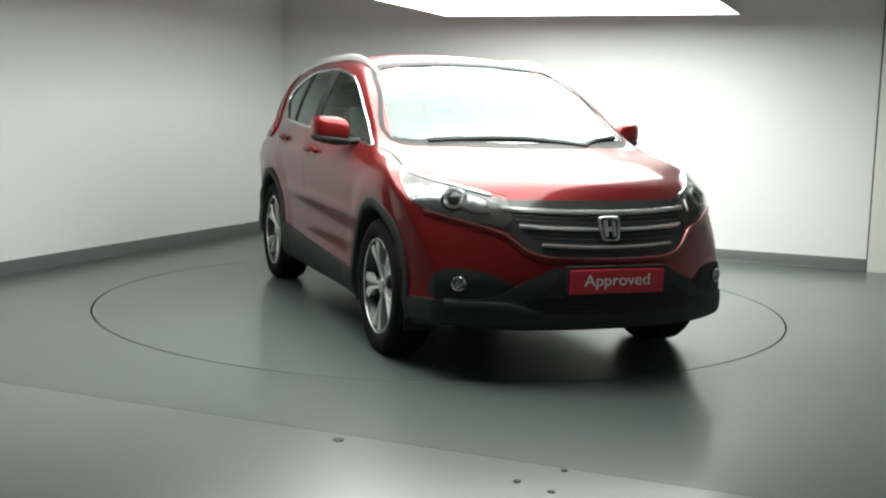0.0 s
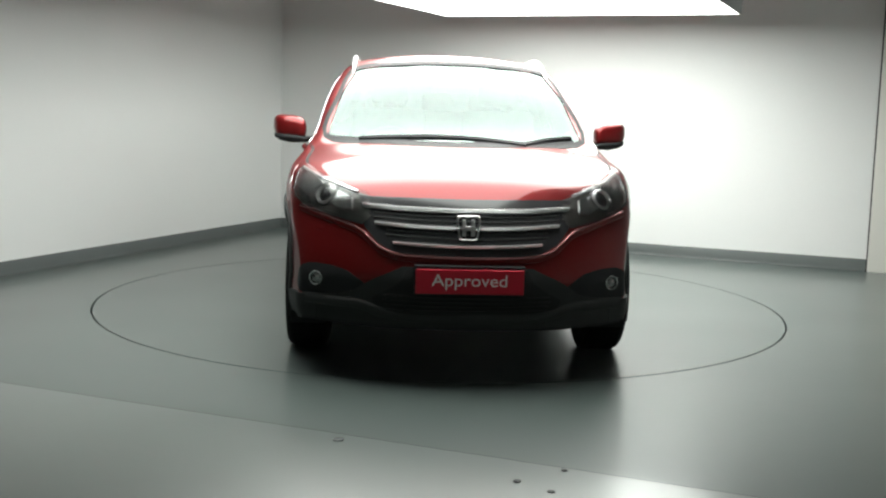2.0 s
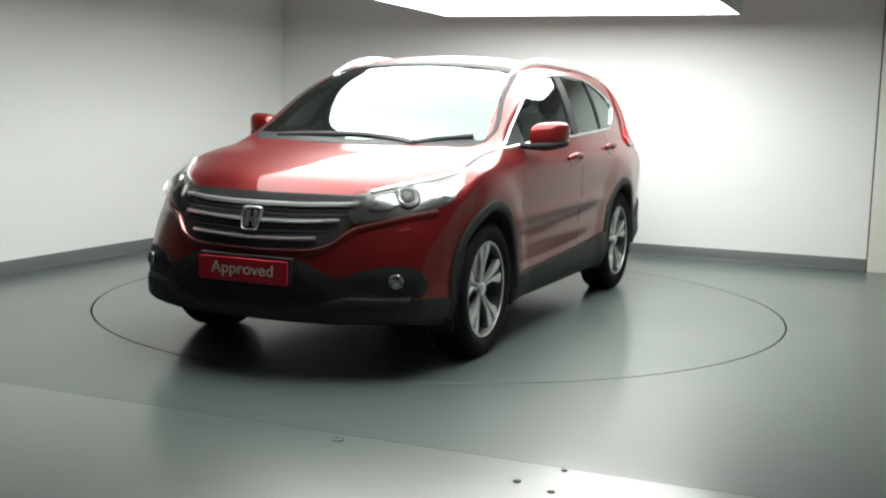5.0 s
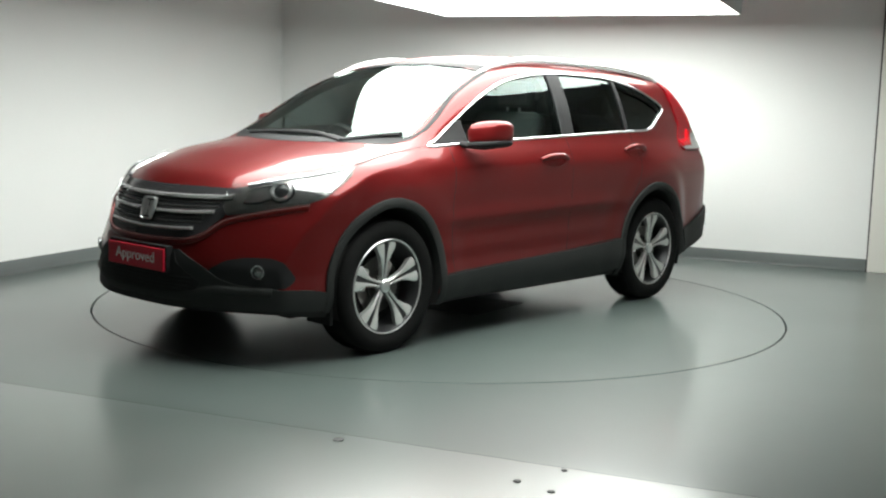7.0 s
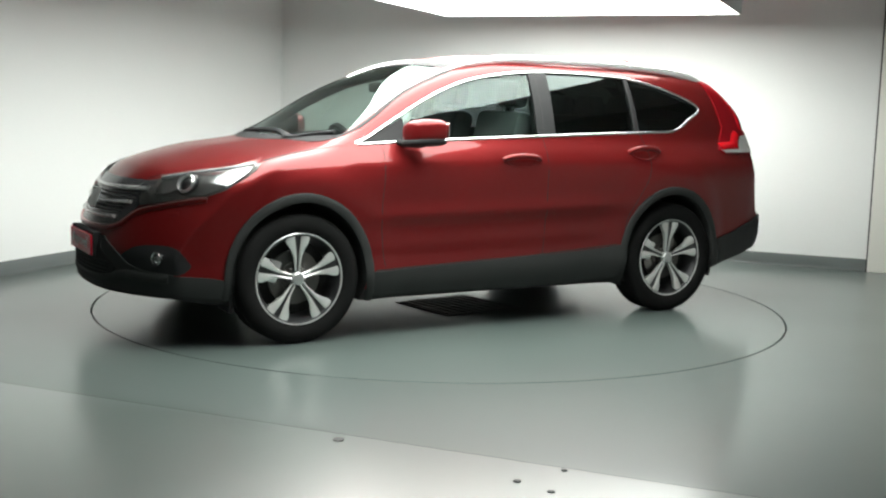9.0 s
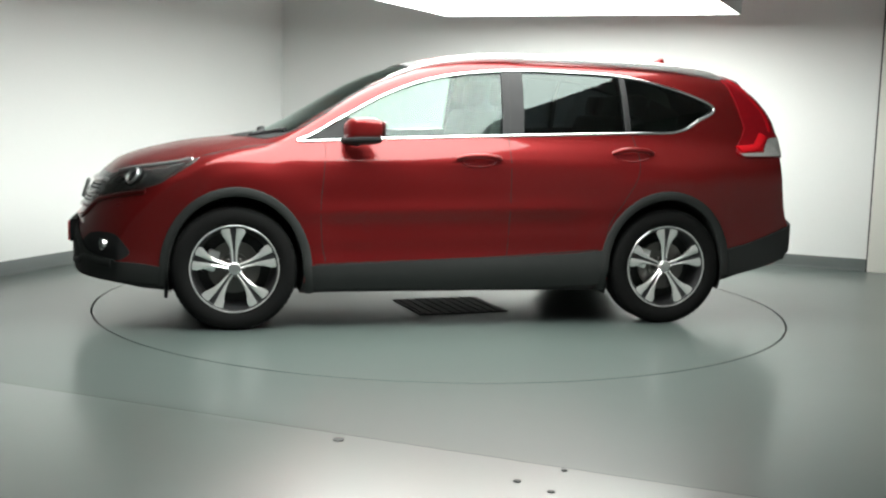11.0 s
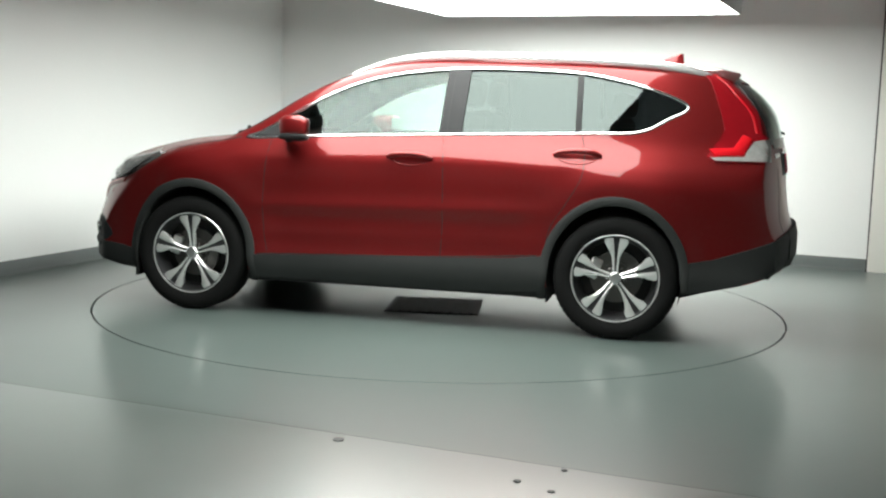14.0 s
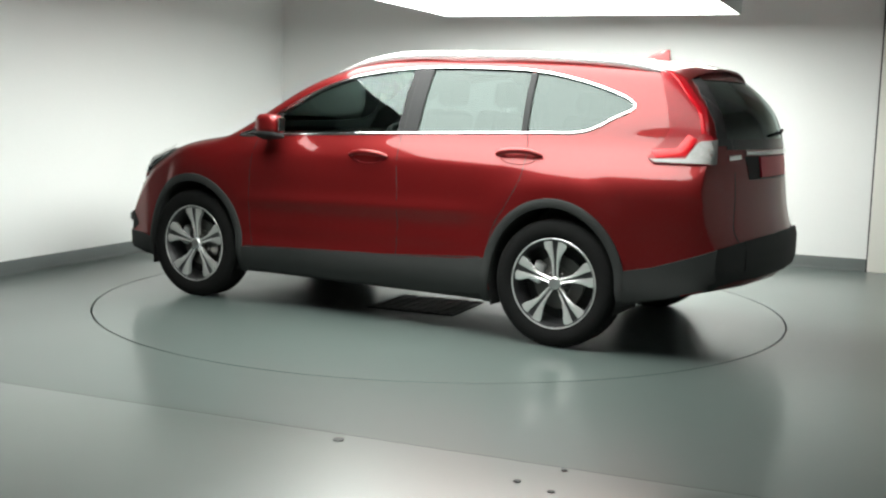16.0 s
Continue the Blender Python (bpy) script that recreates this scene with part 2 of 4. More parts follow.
        tagged(new(name, mesh_of(name, bm, SKIRT)), "dark grey coved floor upstand along the wall foot", "skirting", kind="structure")
    # cream panel pillar at the end of the back wall
    p = new("pillar")
    p.matrix_basis = ROOM @ pose(PILLAR_U, V_BACK, 0)
    tagged(p, "cream painted square pillar against the white wall", "pillar", kind="structure")
    part("pillar_face", box(0.012, 0.9, -0.045, 0.0, 0.0, HIGH, None, 0.008), PILLAR, p)
    part("pillar_joint", box(0.0, 0.011, -0.03, 0.0, 0.0, HIGH), GAP, p, "dark shadow joint")


APRON_V = -3.02
PILLAR_U = 2.62


def build_softbox():
    s = new("softbox")
    s.matrix_basis = ROOM @ pose((BOX_U0 + BOX_U1) / 2, (BOX_V0 + BOX_V1) / 2, BOX_Z)
    tagged(s, "large white rectangular softbox lamp hanging over the turntable, switched on", "ceiling lamp")
    w, d = (BOX_U1 - BOX_U0) / 2, (BOX_V1 - BOX_V0) / 2
    part("diffuser", box(-w, w, -d, d, 0.0, 0.004), DIFFUSER, s, "glowing white diffuser sheet", False)
    for a, b, c, e in ((-w - 0.02, -w, -d - 0.02, d + 0.02), (w, w + 0.02, -d - 0.02, d + 0.02), (-w, w, -d - 0.02, -d), (-w, w, d, d + 0.02)):
        part("frame", box(a, b, c, e, -0.002, 0.18), BOXFRAME, s)
    part("back_cover", box(-w - 0.02, w + 0.02, -d - 0.02, d + 0.02, 0.181, 0.2), BOXFRAME, s)
    for x in (-w + 0.2, w - 0.2):
        for y in (-d + 0.3, d - 0.3):
            part("suspension_rod", lathe([(0.006, 0.2), (0.006, HIGH - BOX_Z)], 8, "z"), STEEL, s)
            s.children[-1].location = (x, y, 0)


BOX_U0, BOX_U1, BOX_V0, BOX_V1, BOX_Z = -0.96, 1.55, -2.42, 2.36, 2.1


def build_turntable():
    t = new("turntable")
    tagged(t, "round grey coated turntable flush with the floor", "turntable")
    part("disc", lathe([(TABLE_R, -0.05), (TABLE_R, -0.002), (TABLE_R - 0.002, 0.0), (1.2, 0.0), (0.6, 0.0)], 128, "z"), FLOOR, t)
    plate = part("centre_plate", box(-0.30, 0.30, -0.28, 0.28, 0.0005, 0.006, pose(0.02, -0.2, 0, 0, 0, 8), 0.002), STEEL, t, "dark steel cover plate with raised ribs", False)
    for k in range(9):
        x = -0.27 + k * 0.064
        part("rib", box(x, x + 0.018, -0.26, 0.26, 0.006, 0.009, pose(0.02, -0.2, 0, 0, 0, 8)), STEEL, plate, smooth=False)
    return t


# ---- the car: forward is +x, left is +y ----
TOP = curve([(-2.335, 0.62), (-2.31, 0.68), (-2.285, 0.79), (-2.26, 1.0), (-2.225, 1.21), (-2.18, 1.33), (-2.07, 1.45), (-1.9, 1.55), (-1.75, 1.59), (-1.5, 1.615), (-1.16, 1.64),
             (-0.8, 1.65), (-0.4, 1.65), (-0.1, 1.635), (0.17, 1.585), (0.38, 1.52), (0.59, 1.425), (0.79, 1.305), (1.0, 1.18), (1.15, 1.115), (1.3, 1.09), (1.58, 1.055),
             (1.83, 1.0), (1.99, 0.945), (2.08, 0.87), (2.15, 0.77), (2.2, 0.66), (2.235, 0.56), (2.25, 0.50)])
CROWN = curve([(-2.335, 0.02), (-2.2, 0.05), (-1.9, 0.06), (-0.5, 0.07), (0.2, 0.052), (0.9, 0.050), (1.3, 0.060), (1.8, 0.09), (2.1, 0.08), (2.25, 0.02)])
BASE = curve([(-2.335, 0.46), (-2.28, 0.385), (-1.9, 0.30), (-1.6, 0.25), (-0.9, 0.21), (0.9, 0.21), (1.7, 0.22), (2.1, 0.24), (2.25, 0.27)])
WIDE = curve([(0.18, 0.80), (0.26, 0.865), (0.36, 0.888), (0.46, 0.878), (0.6, 0.880), (0.75, 0.893), (0.9, 0.902), (0.972, 0.904), (1.015, 0.893), (1.06, 0.875), (1.113, 0.848), (1.3, 0.782), (1.45, 0.715), (1.6, 0.625), (1.7, 0.57)])
LOWEND = curve([(-2.335, 0.90), (-2.2, 0.94), (-1.9, 0.975), (-1.5, 1.0), (1.3, 1.0), (1.8, 0.985), (2.1, 0.955), (2.25, 0.90)])
HIGHEND = curve([(-2.335, 0.84), (-2.1, 0.855), (-1.6, 0.905), (-0.9, 0.968), (-0.2, 0.998), (0.4, 0.978), (0.95, 0.942), (1.3, 0.945), (1.8, 0.95), (2.25, 0.93)])


def half_width(x, z):
    k = smoothstep(0.85, 1.15, z)
    # pressed swage and lower crease of the doors
    doors = smoothstep(-1.0, -0.6, x) * smoothstep(1.0, 0.7, x) if abs(x) < 1.0 else 0.0
    rise = 0.02 * x
    swage = 0.0145 * math.exp(-((z + rise - 0.70) / 0.043) ** 2) + 0.003 * math.exp(-((z + rise - 0.53) / 0.03) ** 2)
    # the wings swell out over the wheels
    r = math.hypot((abs(x) - 1.303) / 0.92, z - 0.355)
    flare = 0.014 * (1 - smoothstep(0.52, 0.68, r)) if r < 0.68 else 0.0
    return WIDE(z) * (LOWEND(x) * (1 - k) + HIGHEND(x) * k) + doors * swage + flare


def nose(x, y):
    """Plan-view rounding of both ends."""
    f = smoothstep(1.25, 2.2, x) * 0.53 * abs(y) ** 2.6
    r = smoothstep(1.45, 2.3, -x) * 0.24 * y * y
    return x - f + r


def shell(xs, inset=0.0, drop=0.0, base=None, ns=58, nt=16):
    bm = bmesh.new()
    rings = []
    for x in xs:
        zt, zb = TOP(x) - drop, (BASE(x) if base is None else base)
        ze = max(zb + 0.05, zt - CROWN(x))
        half = []
        half.append((0.0, zb))
        half.append(((half_width(x, zb) - inset) * 0.5, zb))
        for k in range(ns + 1):
            z = zb + (ze - zb) * k / ns
            half.append((half_width(x, z) - inset, z))
        we = half[-1][0]
        for k in range(1, nt + 1):
            s = k / nt
            half.append((we * (1 - s), ze + (zt - ze) * (1 - (1 - s) ** 2.4)))
        # round the corner between side and top
        for _ in range(6):
            h2 = half[:]
            for i in range(ns - 6, len(half) - 1):
                h2[i] = ((half[i - 1][0] + 2 * half[i][0] + half[i + 1][0]) / 4, (half[i - 1][1] + 2 * half[i][1] + half[i + 1][1]) / 4)
            half = h2
        ring = [bm.verts.new((nose(x, y), y, z)) for y, z in half]
        ring += [bm.verts.new((nose(x, y), -y, z)) for y, z in half[-2:0:-1]]
        rings.append(ring)
    n = len(rings[0])
    for a, b in zip(rings, rings[1:]):
        for k in range(n):
            bm.faces.new((a[k], a[(k + 1) % n], b[(k + 1) % n], b[k]))
    h = n // 2
    for x, ring in ((xs[0], rings[0]), (xs[-1], rings[-1])):
        # end caps: rows of points from one side to the other, rounded in plan like the rest
        across = 14
        rows = []
        for k in range(h + 1):
            l, r = ring[k], ring[(n - k) % n]
            if l is r:
                rows.append([l] * (across + 1))
                continue
            row = [l]
            for q in range(1, across):
                y = l.co.y * (1 - 2 * q / across)
                row.append(bm.verts.new((nose(x, y), y, l.co.z)))
            rows.append(row + [r])
        for p, q in zip(rows, rows[1:]):
            for m in range(across):
                vs = []
                for v in (p[m], p[m + 1], q[m + 1], q[m]):
                    if v not in vs:
                        vs.append(v)
                if len(vs) > 2:
                    bm.faces.new(vs)
    bmesh.ops.recalc_face_normals(bm, faces=bm.faces)
    return bm


def stations(a, b, step=0.045):
    xs = [a]
    while xs[-1] < b - 1e-6:
        x = xs[-1]
        s = 0.012 if (x < -2.15 or x > 1.95) else step
        xs.append(min(b, x + s))
    return xs


from mathutils.bvhtree import BVHTree
from mathutils.geometry import delaunay_2d_cdt

BVH = None
SIDE, RIGHT_SIDE, FRONT, REAR, ABOVE = (0, -1, 0), (0, 1, 0), (-1, 0, 0), (1, 0, 0), (0, 0, -1)


def plane_axes(d):
    d = Vector(d).normalized()
    up = Vector((0, 0, 1)) if abs(d.z) < 0.9 else Vector((1, 0, 0))
    s = d.cross(up).normalized()
    return d, s, s.cross(d).normalized()


def land(p, d):
    """Where a point lands on the body along d: place and outward normal."""
    d = Vector(d).normalized()
    hit, nor, _, _ = BVH.ray_cast(Vector(p) - d * 4, d)
    if hit is None:
        hit, nor, _, _ = BVH.find_nearest(Vector(p))
    if nor.dot(d) > 0:
        nor = -nor
    return hit, nor


def patch(outline, d, proud, depth=0.012, grid=0.03):
    """A sheet with the outline, laid on the body along d; proud: height over the body."""
    d, s, u = plane_axes(d)
    pts = [Vector(p) for p in outline]
    flat = [Vector((p.dot(s), p.dot(u))) for p in pts]
    n = len(flat)
    verts = list(flat)
    edges = []
    ring = []
    for i in range(n):
        a, b = flat[i], flat[(i + 1) % n]
        k = max(1, int((b - a).length / grid))
        ring.append(i)
        for j in range(1, k):
            verts.append(a + (b - a) * j / k)
            ring.append(len(verts) - 1)
    poly = [verts[i] for i in ring]
    edges = [(ring[i], ring[(i + 1) % len(ring)]) for i in range(len(ring))]
    x0, x1 = min(p.x for p in poly), max(p.x for p in poly)
    y0, y1 = min(p.y for p in poly), max(p.y for p in poly)

    def inside(q):
        c = False
        for i in range(len(poly)):
            a, b = poly[i], poly[i - 1]
            if (a.y > q.y) != (b.y > q.y) and q.x < (b.x - a.x) * (q.y - a.y) / (b.y - a.y) + a.x:
                c = not c
        return c
    gx, gy = int((x1 - x0) / grid), int((y1 - y0) / grid)
    for i in range(1, gx + 1):
        for j in range(1, gy + 1):
            q = Vector((x0 + i * grid, y0 + j * grid))
            if inside(q) and min((q - p).length for p in poly) > grid * 0.45:
                verts.append(q)
    vo, eo, fo, _, _, _ = delaunay_2d_cdt(verts, edges, [], 1, 1e-5)
    bm = bmesh.new()
    top, low = [], []
    for q in vo:
        p, nor = land(s * q.x + u * q.y, d)
        top.append(bm.verts.new(p + nor * proud))
        low.append(p + nor * (proud - depth))
    for f in fo:
        try:
            bm.faces.new([top[i] for i in f])
        except ValueError:
            pass
    bound = [e for e in bm.edges if len(e.link_faces) == 1]
    idx = {v: i for i, v in enumerate(top)}
    under = {}
    for e in bound:
        for v in e.verts:
            if v not in under:
                under[v] = bm.verts.new(low[idx[v]])
    for e in bound:
        a, b = e.verts
        bm.faces.new((a, b, under[b], under[a]))
    for v in [v for v in bm.verts if not v.link_faces]:
        bm.verts.remove(v)
    return bm


def strip(line, d, width, proud, closed=False, depth=0.012, n=6, smooth=True, shape=((-0.5, 0.7), (-0.25, 1.0), (0.25, 1.0), (0.5, 0.7))):
    """A band along a line on the body."""
    d, s, u = plane_axes(d)
    pts = spline(line, n, closed) if smooth else [Vector(p) for p in line]
    flat = [Vector((p.dot(s), p.dot(u))) for p in pts]
    bm = bmesh.new()
    rows = []
    k = len(flat)
    for i in range(k):
        a = flat[(i - 1) % k] if closed else flat[max(i - 1, 0)]
        b = flat[(i + 1) % k] if closed else flat[min(i + 1, k - 1)]
        t = (b - a).normalized()
        side = Vector((-t.y, t.x))
        row = []
        for off, h in ((-0.5, proud - depth), *((o, proud * k) for o, k in shape), (0.5, proud - depth)):
            q = flat[i] + side * width * off
            p, nor = land(s * q.x + u * q.y, d)
            row.append(bm.verts.new(p + nor * h))
        rows.append(row)
    pairs = list(zip(rows, rows[1:])) + ([(rows[-1], rows[0])] if closed else [])
    for a, b in pairs:
        for j in range(len(a) - 1):
            bm.faces.new((a[j], a[j + 1], b[j + 1], b[j]))
    if not closed:
        bm.faces.new(rows[0])
        bm.faces.new(rows[-1])
    return bm


ROUND = ((-0.5, 0.3), (-0.35, 0.72), (-0.15, 0.95), (0.15, 0.95), (0.35, 0.72), (0.5, 0.3))


def prism(outline, d, near, far, scale=1.0):
    """A solid with the outline, from near to far along d."""
    d = Vector(d).normalized()
    bm = bmesh.new()
    pts = [Vector(p) for p in outline]
    pts = [p - d * p.dot(d) for p in pts]
    c = sum(pts, Vector()) / len(pts)
    pts = [c + (p - c) * scale for p in pts]
    a = [bm.verts.new(p + d * near) for p in pts]
    b = [bm.verts.new(p + d * far) for p in pts]
    n = len(pts)
    for i in range(n):
        bm.faces.new((a[i], a[(i + 1) % n], b[(i + 1) % n], b[i]))
    bm.faces.new(a)
    bm.faces.new(b)
    bmesh.ops.recalc_face_normals(bm, faces=bm.faces)
    return bm


# outlines of the openings, in the car's own metres
DLO = [(0.95, .85, 1.085), (0.56, .85, 1.105), (-0.28, .85, 1.14), (-1.11, .85, 1.17), (-1.40, .85, 1.185), (-1.56, .85, 1.26), (-1.67, .85, 1.34), (-1.43, .85, 1.44), (-1.10, .85, 1.51),
       (-0.76, .85, 1.53), (-0.36, .85, 1.53), (-0.03, .85, 1.50), (0.23, .85, 1.445), (0.46, .85, 1.355), (0.69, .85, 1.23), (0.87, .85, 1.125)]
SCREEN = [(0.9, -0.73, 1.125), (0.9, -0.4, 1.105), (0.9, 0, 1.10), (0.9, 0.4, 1.105), (0.9, 0.73, 1.125), (0.4, 0.67, 1.36), (0.1, 0.585, 1.525), (0.1, 0.3, 1.565), (0.1, 0, 1.575), (0.1, -0.3, 1.565), (0.1, -0.585, 1.525), (0.4, -0.67, 1.36)]
BACKLIGHT = [(-2.1, -0.62, 1.15), (-2.1, 0.62, 1.15), (-2.1, 0.575, 1.36), (-2.1, 0.47, 1.49), (-2.1, -0.47, 1.49), (-2.1, -0.575, 1.36)]
HUB_X, HUB_Z = 1.315, 0.355
# wheel arch openings: half length, height over the hub, place
ARCH_A, ARCH_B, ARCH_X = 0.383, 0.424, 1.303


def window_lines():
    """The side glass line split at the pillars."""
    loop = spline(DLO, 4, True)

    def clip(x0, x1, sl0=0.0, sl1=0.0):
        # points of the loop between two slanted posts, with the crossings added
        res = []
        k = len(loop)
        for i in range(k):
            a, b = loop[i], loop[(i + 1) % k]
            fa = (a.x - (x0 + sl0 * (a.z - 1.17)), (x1 + sl1 * (a.z - 1.17)) - a.x)
            fb = (b.x - (x0 + sl0 * (b.z - 1.17)), (x1 + sl1 * (b.z - 1.17)) - b.x)
            if fa[0] >= 0 and fa[1] >= 0:
                res.append(a)
            cross = []
            for j in (0, 1):
                if (fa[j] >= 0) != (fb[j] >= 0):
                    t = fa[j] / (fa[j] - fb[j])
                    q = a.lerp(b, t)
                    if q.x >= x0 + sl0 * (q.z - 1.17) - 1e-4 and q.x <= x1 + sl1 * (q.z - 1.17) + 1e-4:
                        cross.append((t, q))
            res += [q for _, q in sorted(cross, key=lambda c: c[0])]
        return res
    return {"front": clip(-0.255, 2.0, -0.12), "rear": clip(-1.05, -0.384, 0.03, 0.0), "quarter": clip(-3, -1.073, 0, 0.03)}


def build_car():
    global BVH
    car = new("car")
    tagged(car, "red five-door family car with grey plastic cladding, standing on the turntable", "car")
    base = shell(stations(-2.335, 2.25))
    BVH = BVHTree.FromBMesh(base)
    body = new("body", mesh_of("body", base, PAINT))
    cutters = []

    def cut(bm, material):
        me = mesh_of("cutter", bm, material, False)
        ob = new("cutter", me)
        cutters.append(ob)
        md = body.modifiers.new("cut", "BOOLEAN")
        md.operation, md.solver, md.object = "DIFFERENCE", "EXACT", ob
        md.material_mode = "TRANSFER"
    cut(shell(stations(-2.08, 1.12, 0.09), 0.07, 0.05, 0.5, 16, 10), INTERIOR)
    wins = window_lines()
    for w in wins.values():
        for side in (1, -1):
            cut(prism([(p.x, p.y * side, p.z) for p in w], (0, 1, 0), 0.45 * side, 1.2 * side), BLACK)
    cut(prism(SCREEN, (1, 0, 0), -0.2, 1.6, 0.985), BLACK)
    cut(prism(BACKLIGHT, (1, 0, 0), -1.7, -2.6, 0.97), BLACK)
    for x in (HUB_X, -HUB_X):
        for side in (1, -1):
            bm = lathe([(1.0, 0.52 * side), (1.0, 1.2 * side)], 56, "y")
            bmesh.ops.scale(bm, vec=(ARCH_A, 1, ARCH_B), verts=bm.verts)
            bmesh.ops.recalc_face_normals(bm, faces=bm.faces)
            bmesh.ops.translate(bm, vec=(ARCH_X * math.copysign(1, x), 0, HUB_Z), verts=bm.verts)
            cut(bm, UNDER)
    bpy.context.view_layer.update()
    done = bpy.data.meshes.new_from_object(body.evaluated_get(bpy.context.evaluated_depsgraph_get()))
    body.modifiers.clear()
    body.data = done
    done.materials.append(UNDER)
    done.materials.append(HEADLINER)
    trim = [k for k, m in enumerate(done.materials) if m == INTERIOR]
    for p in done.polygons:
        p.use_smooth = True
        # the underside and the turned-in lower edge are black
        if p.material_index == 0 and (p.center.z < (0.36 if abs(p.center.x) > 1.68 else 0.27) or (p.normal.z < -0.7 and p.center.z < 0.5)):
            p.material_index = len(done.materials) - 2
        # pale lining under the roof
        if p.material_index in trim and p.center.z > 1.36:
            p.material_index = len(done.materials) - 1
    done.set_sharp_from_angle(angle=radians(38))
    for ob in cutters:
        bpy.data.objects.remove(ob)
    body.parent = car
    tagged(body, "glossy dark red pearl body shell")
    return car, body, wins


car, body, wins = build_car()
turntable = build_turntable()
build_room()
build_softbox()


def on_front(y, z):
    return land((3, y, z), FRONT)[0]


def on_side(x, z, side=1):
    return land((x, 2 * side, z), (0, -side, 0))[0]


def rounded(points, r=0.3):
    """Cuts each corner of a closed outline back and rounds it."""
    pts = [Vector(p) for p in points]
    out = []
    n = len(pts)
    for i in range(n):
        a, b, c = pts[i - 1], pts[i], pts[(i + 1) % n]
        p, q = b.lerp(a, r * 0.5), b.lerp(c, r * 0.5)
        for t in (0, 0.5, 1):
            out.append(p.lerp(b, t).lerp(b.lerp(q, t), t))
    return out


def disc_on(p, nor, r, depth, dome=0.0, segs=24):
    """A short round stud at p along nor, with a domed face."""
    prof = [(r, -depth), (r, 0.0), (r * 0.8, dome * 0.5), (r * 0.45, dome * 0.85), (0.002, dome)]
    bm = lathe(prof, segs, "z")
    m = Matrix.Translation(p) @ Vector(nor).to_track_quat("Z", "Y").to_matrix().to_4x4()
    bmesh.ops.transform(bm, matrix=m, verts=bm.verts)
    return bm


def ring_on(p, nor, r, w, h, segs=28):
    prof = [(r, 0.0), (r, h), (r - w * 0.4, h * 1.2), (r - w, h), (r - w, 0.0)]
    bm = lathe(prof, segs, "z", closed=True)
    m = Matrix.Translation(p) @ Vector(nor).to_track_quat("Z", "Y").to_matrix().to_4x4()
    bmesh.ops.transform(bm, matrix=m, verts=bm.verts)
    return bm


def bezel_on(p, nor, r, w, h, segs=32):
    """A ring with two sloping flanks that meet in a crest."""
    prof = [(r, 0.0), (r - w * 0.2, h * 0.6), (r - w * 0.5, h), (r - w * 0.8, h * 0.6), (r - w, 0.0)]
    bm = lathe(prof, segs, "z", closed=True)
    m = Matrix.Translation(p) @ Vector(nor).to_track_quat("Z", "Y").to_matrix().to_4x4()
    bmesh.ops.transform(bm, matrix=m, verts=bm.verts)
    return bm


def fit_glass(car, wins):
    part("windscreen", patch(rounded(SCREEN, 0.2), FRONT, -0.004, 0.006, 0.05), WINDSCREEN, car, "clear windscreen glass")
    part("windscreen_seal", strip(SCREEN, FRONT, 0.026, 0.002, True, n=4), BLACK, car)
    part("rear_window", patch(BACKLIGHT, REAR, -0.004, 0.006, 0.05), PRIVACY, car, "dark tinted rear glass")
    names = {"front": ("front_window", SIDEGLASS, "clear door glass"), "rear": ("rear_door_window", PRIVACY, "dark tinted door glass"), "quarter": ("quarter_window", PRIVACY, "dark tinted quarter glass")}
    for side, d in ((1, SIDE), (-1, RIGHT_SIDE)):
        for key, line in wins.items():
            nm, m, lab = names[key]
            part(nm, patch([(p.x, p.y * side, p.z) for p in line], d, -0.008, 0.005, 0.06), m, car, lab)
        part("window_trim", strip([(p[0], p[1] * side, p[2]) for p in DLO], d, 0.0155, 0.007, True, n=5, shape=ROUND), CHROME, car, "bright chrome window surround")
        post = [(-0.32 - 0.045 * (z - 1.17), .85 * side, z) for z in (1.145, 1.335, 1.525)]
        part("pillar_trim", strip(post, d, 0.134, 0.003), BLACK, car, "black door post trim")
        part("post_gap", strip([(x + 0.022, y, z) for x, y, z in post], d, 0.006, 0.004), GAP, car)
        part("pillar_trim", strip([(-1.0625 + 0.03 * (z - 1.17), .85 * side, z) for z in (1.175, 1.34, 1.505)], d, 0.035, 0.003), BLACK, car)
        part("mirror_sail", patch([(0.925, side, 1.100), (0.63, side, 1.108), (0.655, side, 1.235), (0.80, side, 1.160)], d, 0.001, 0.02), BLACK, car)


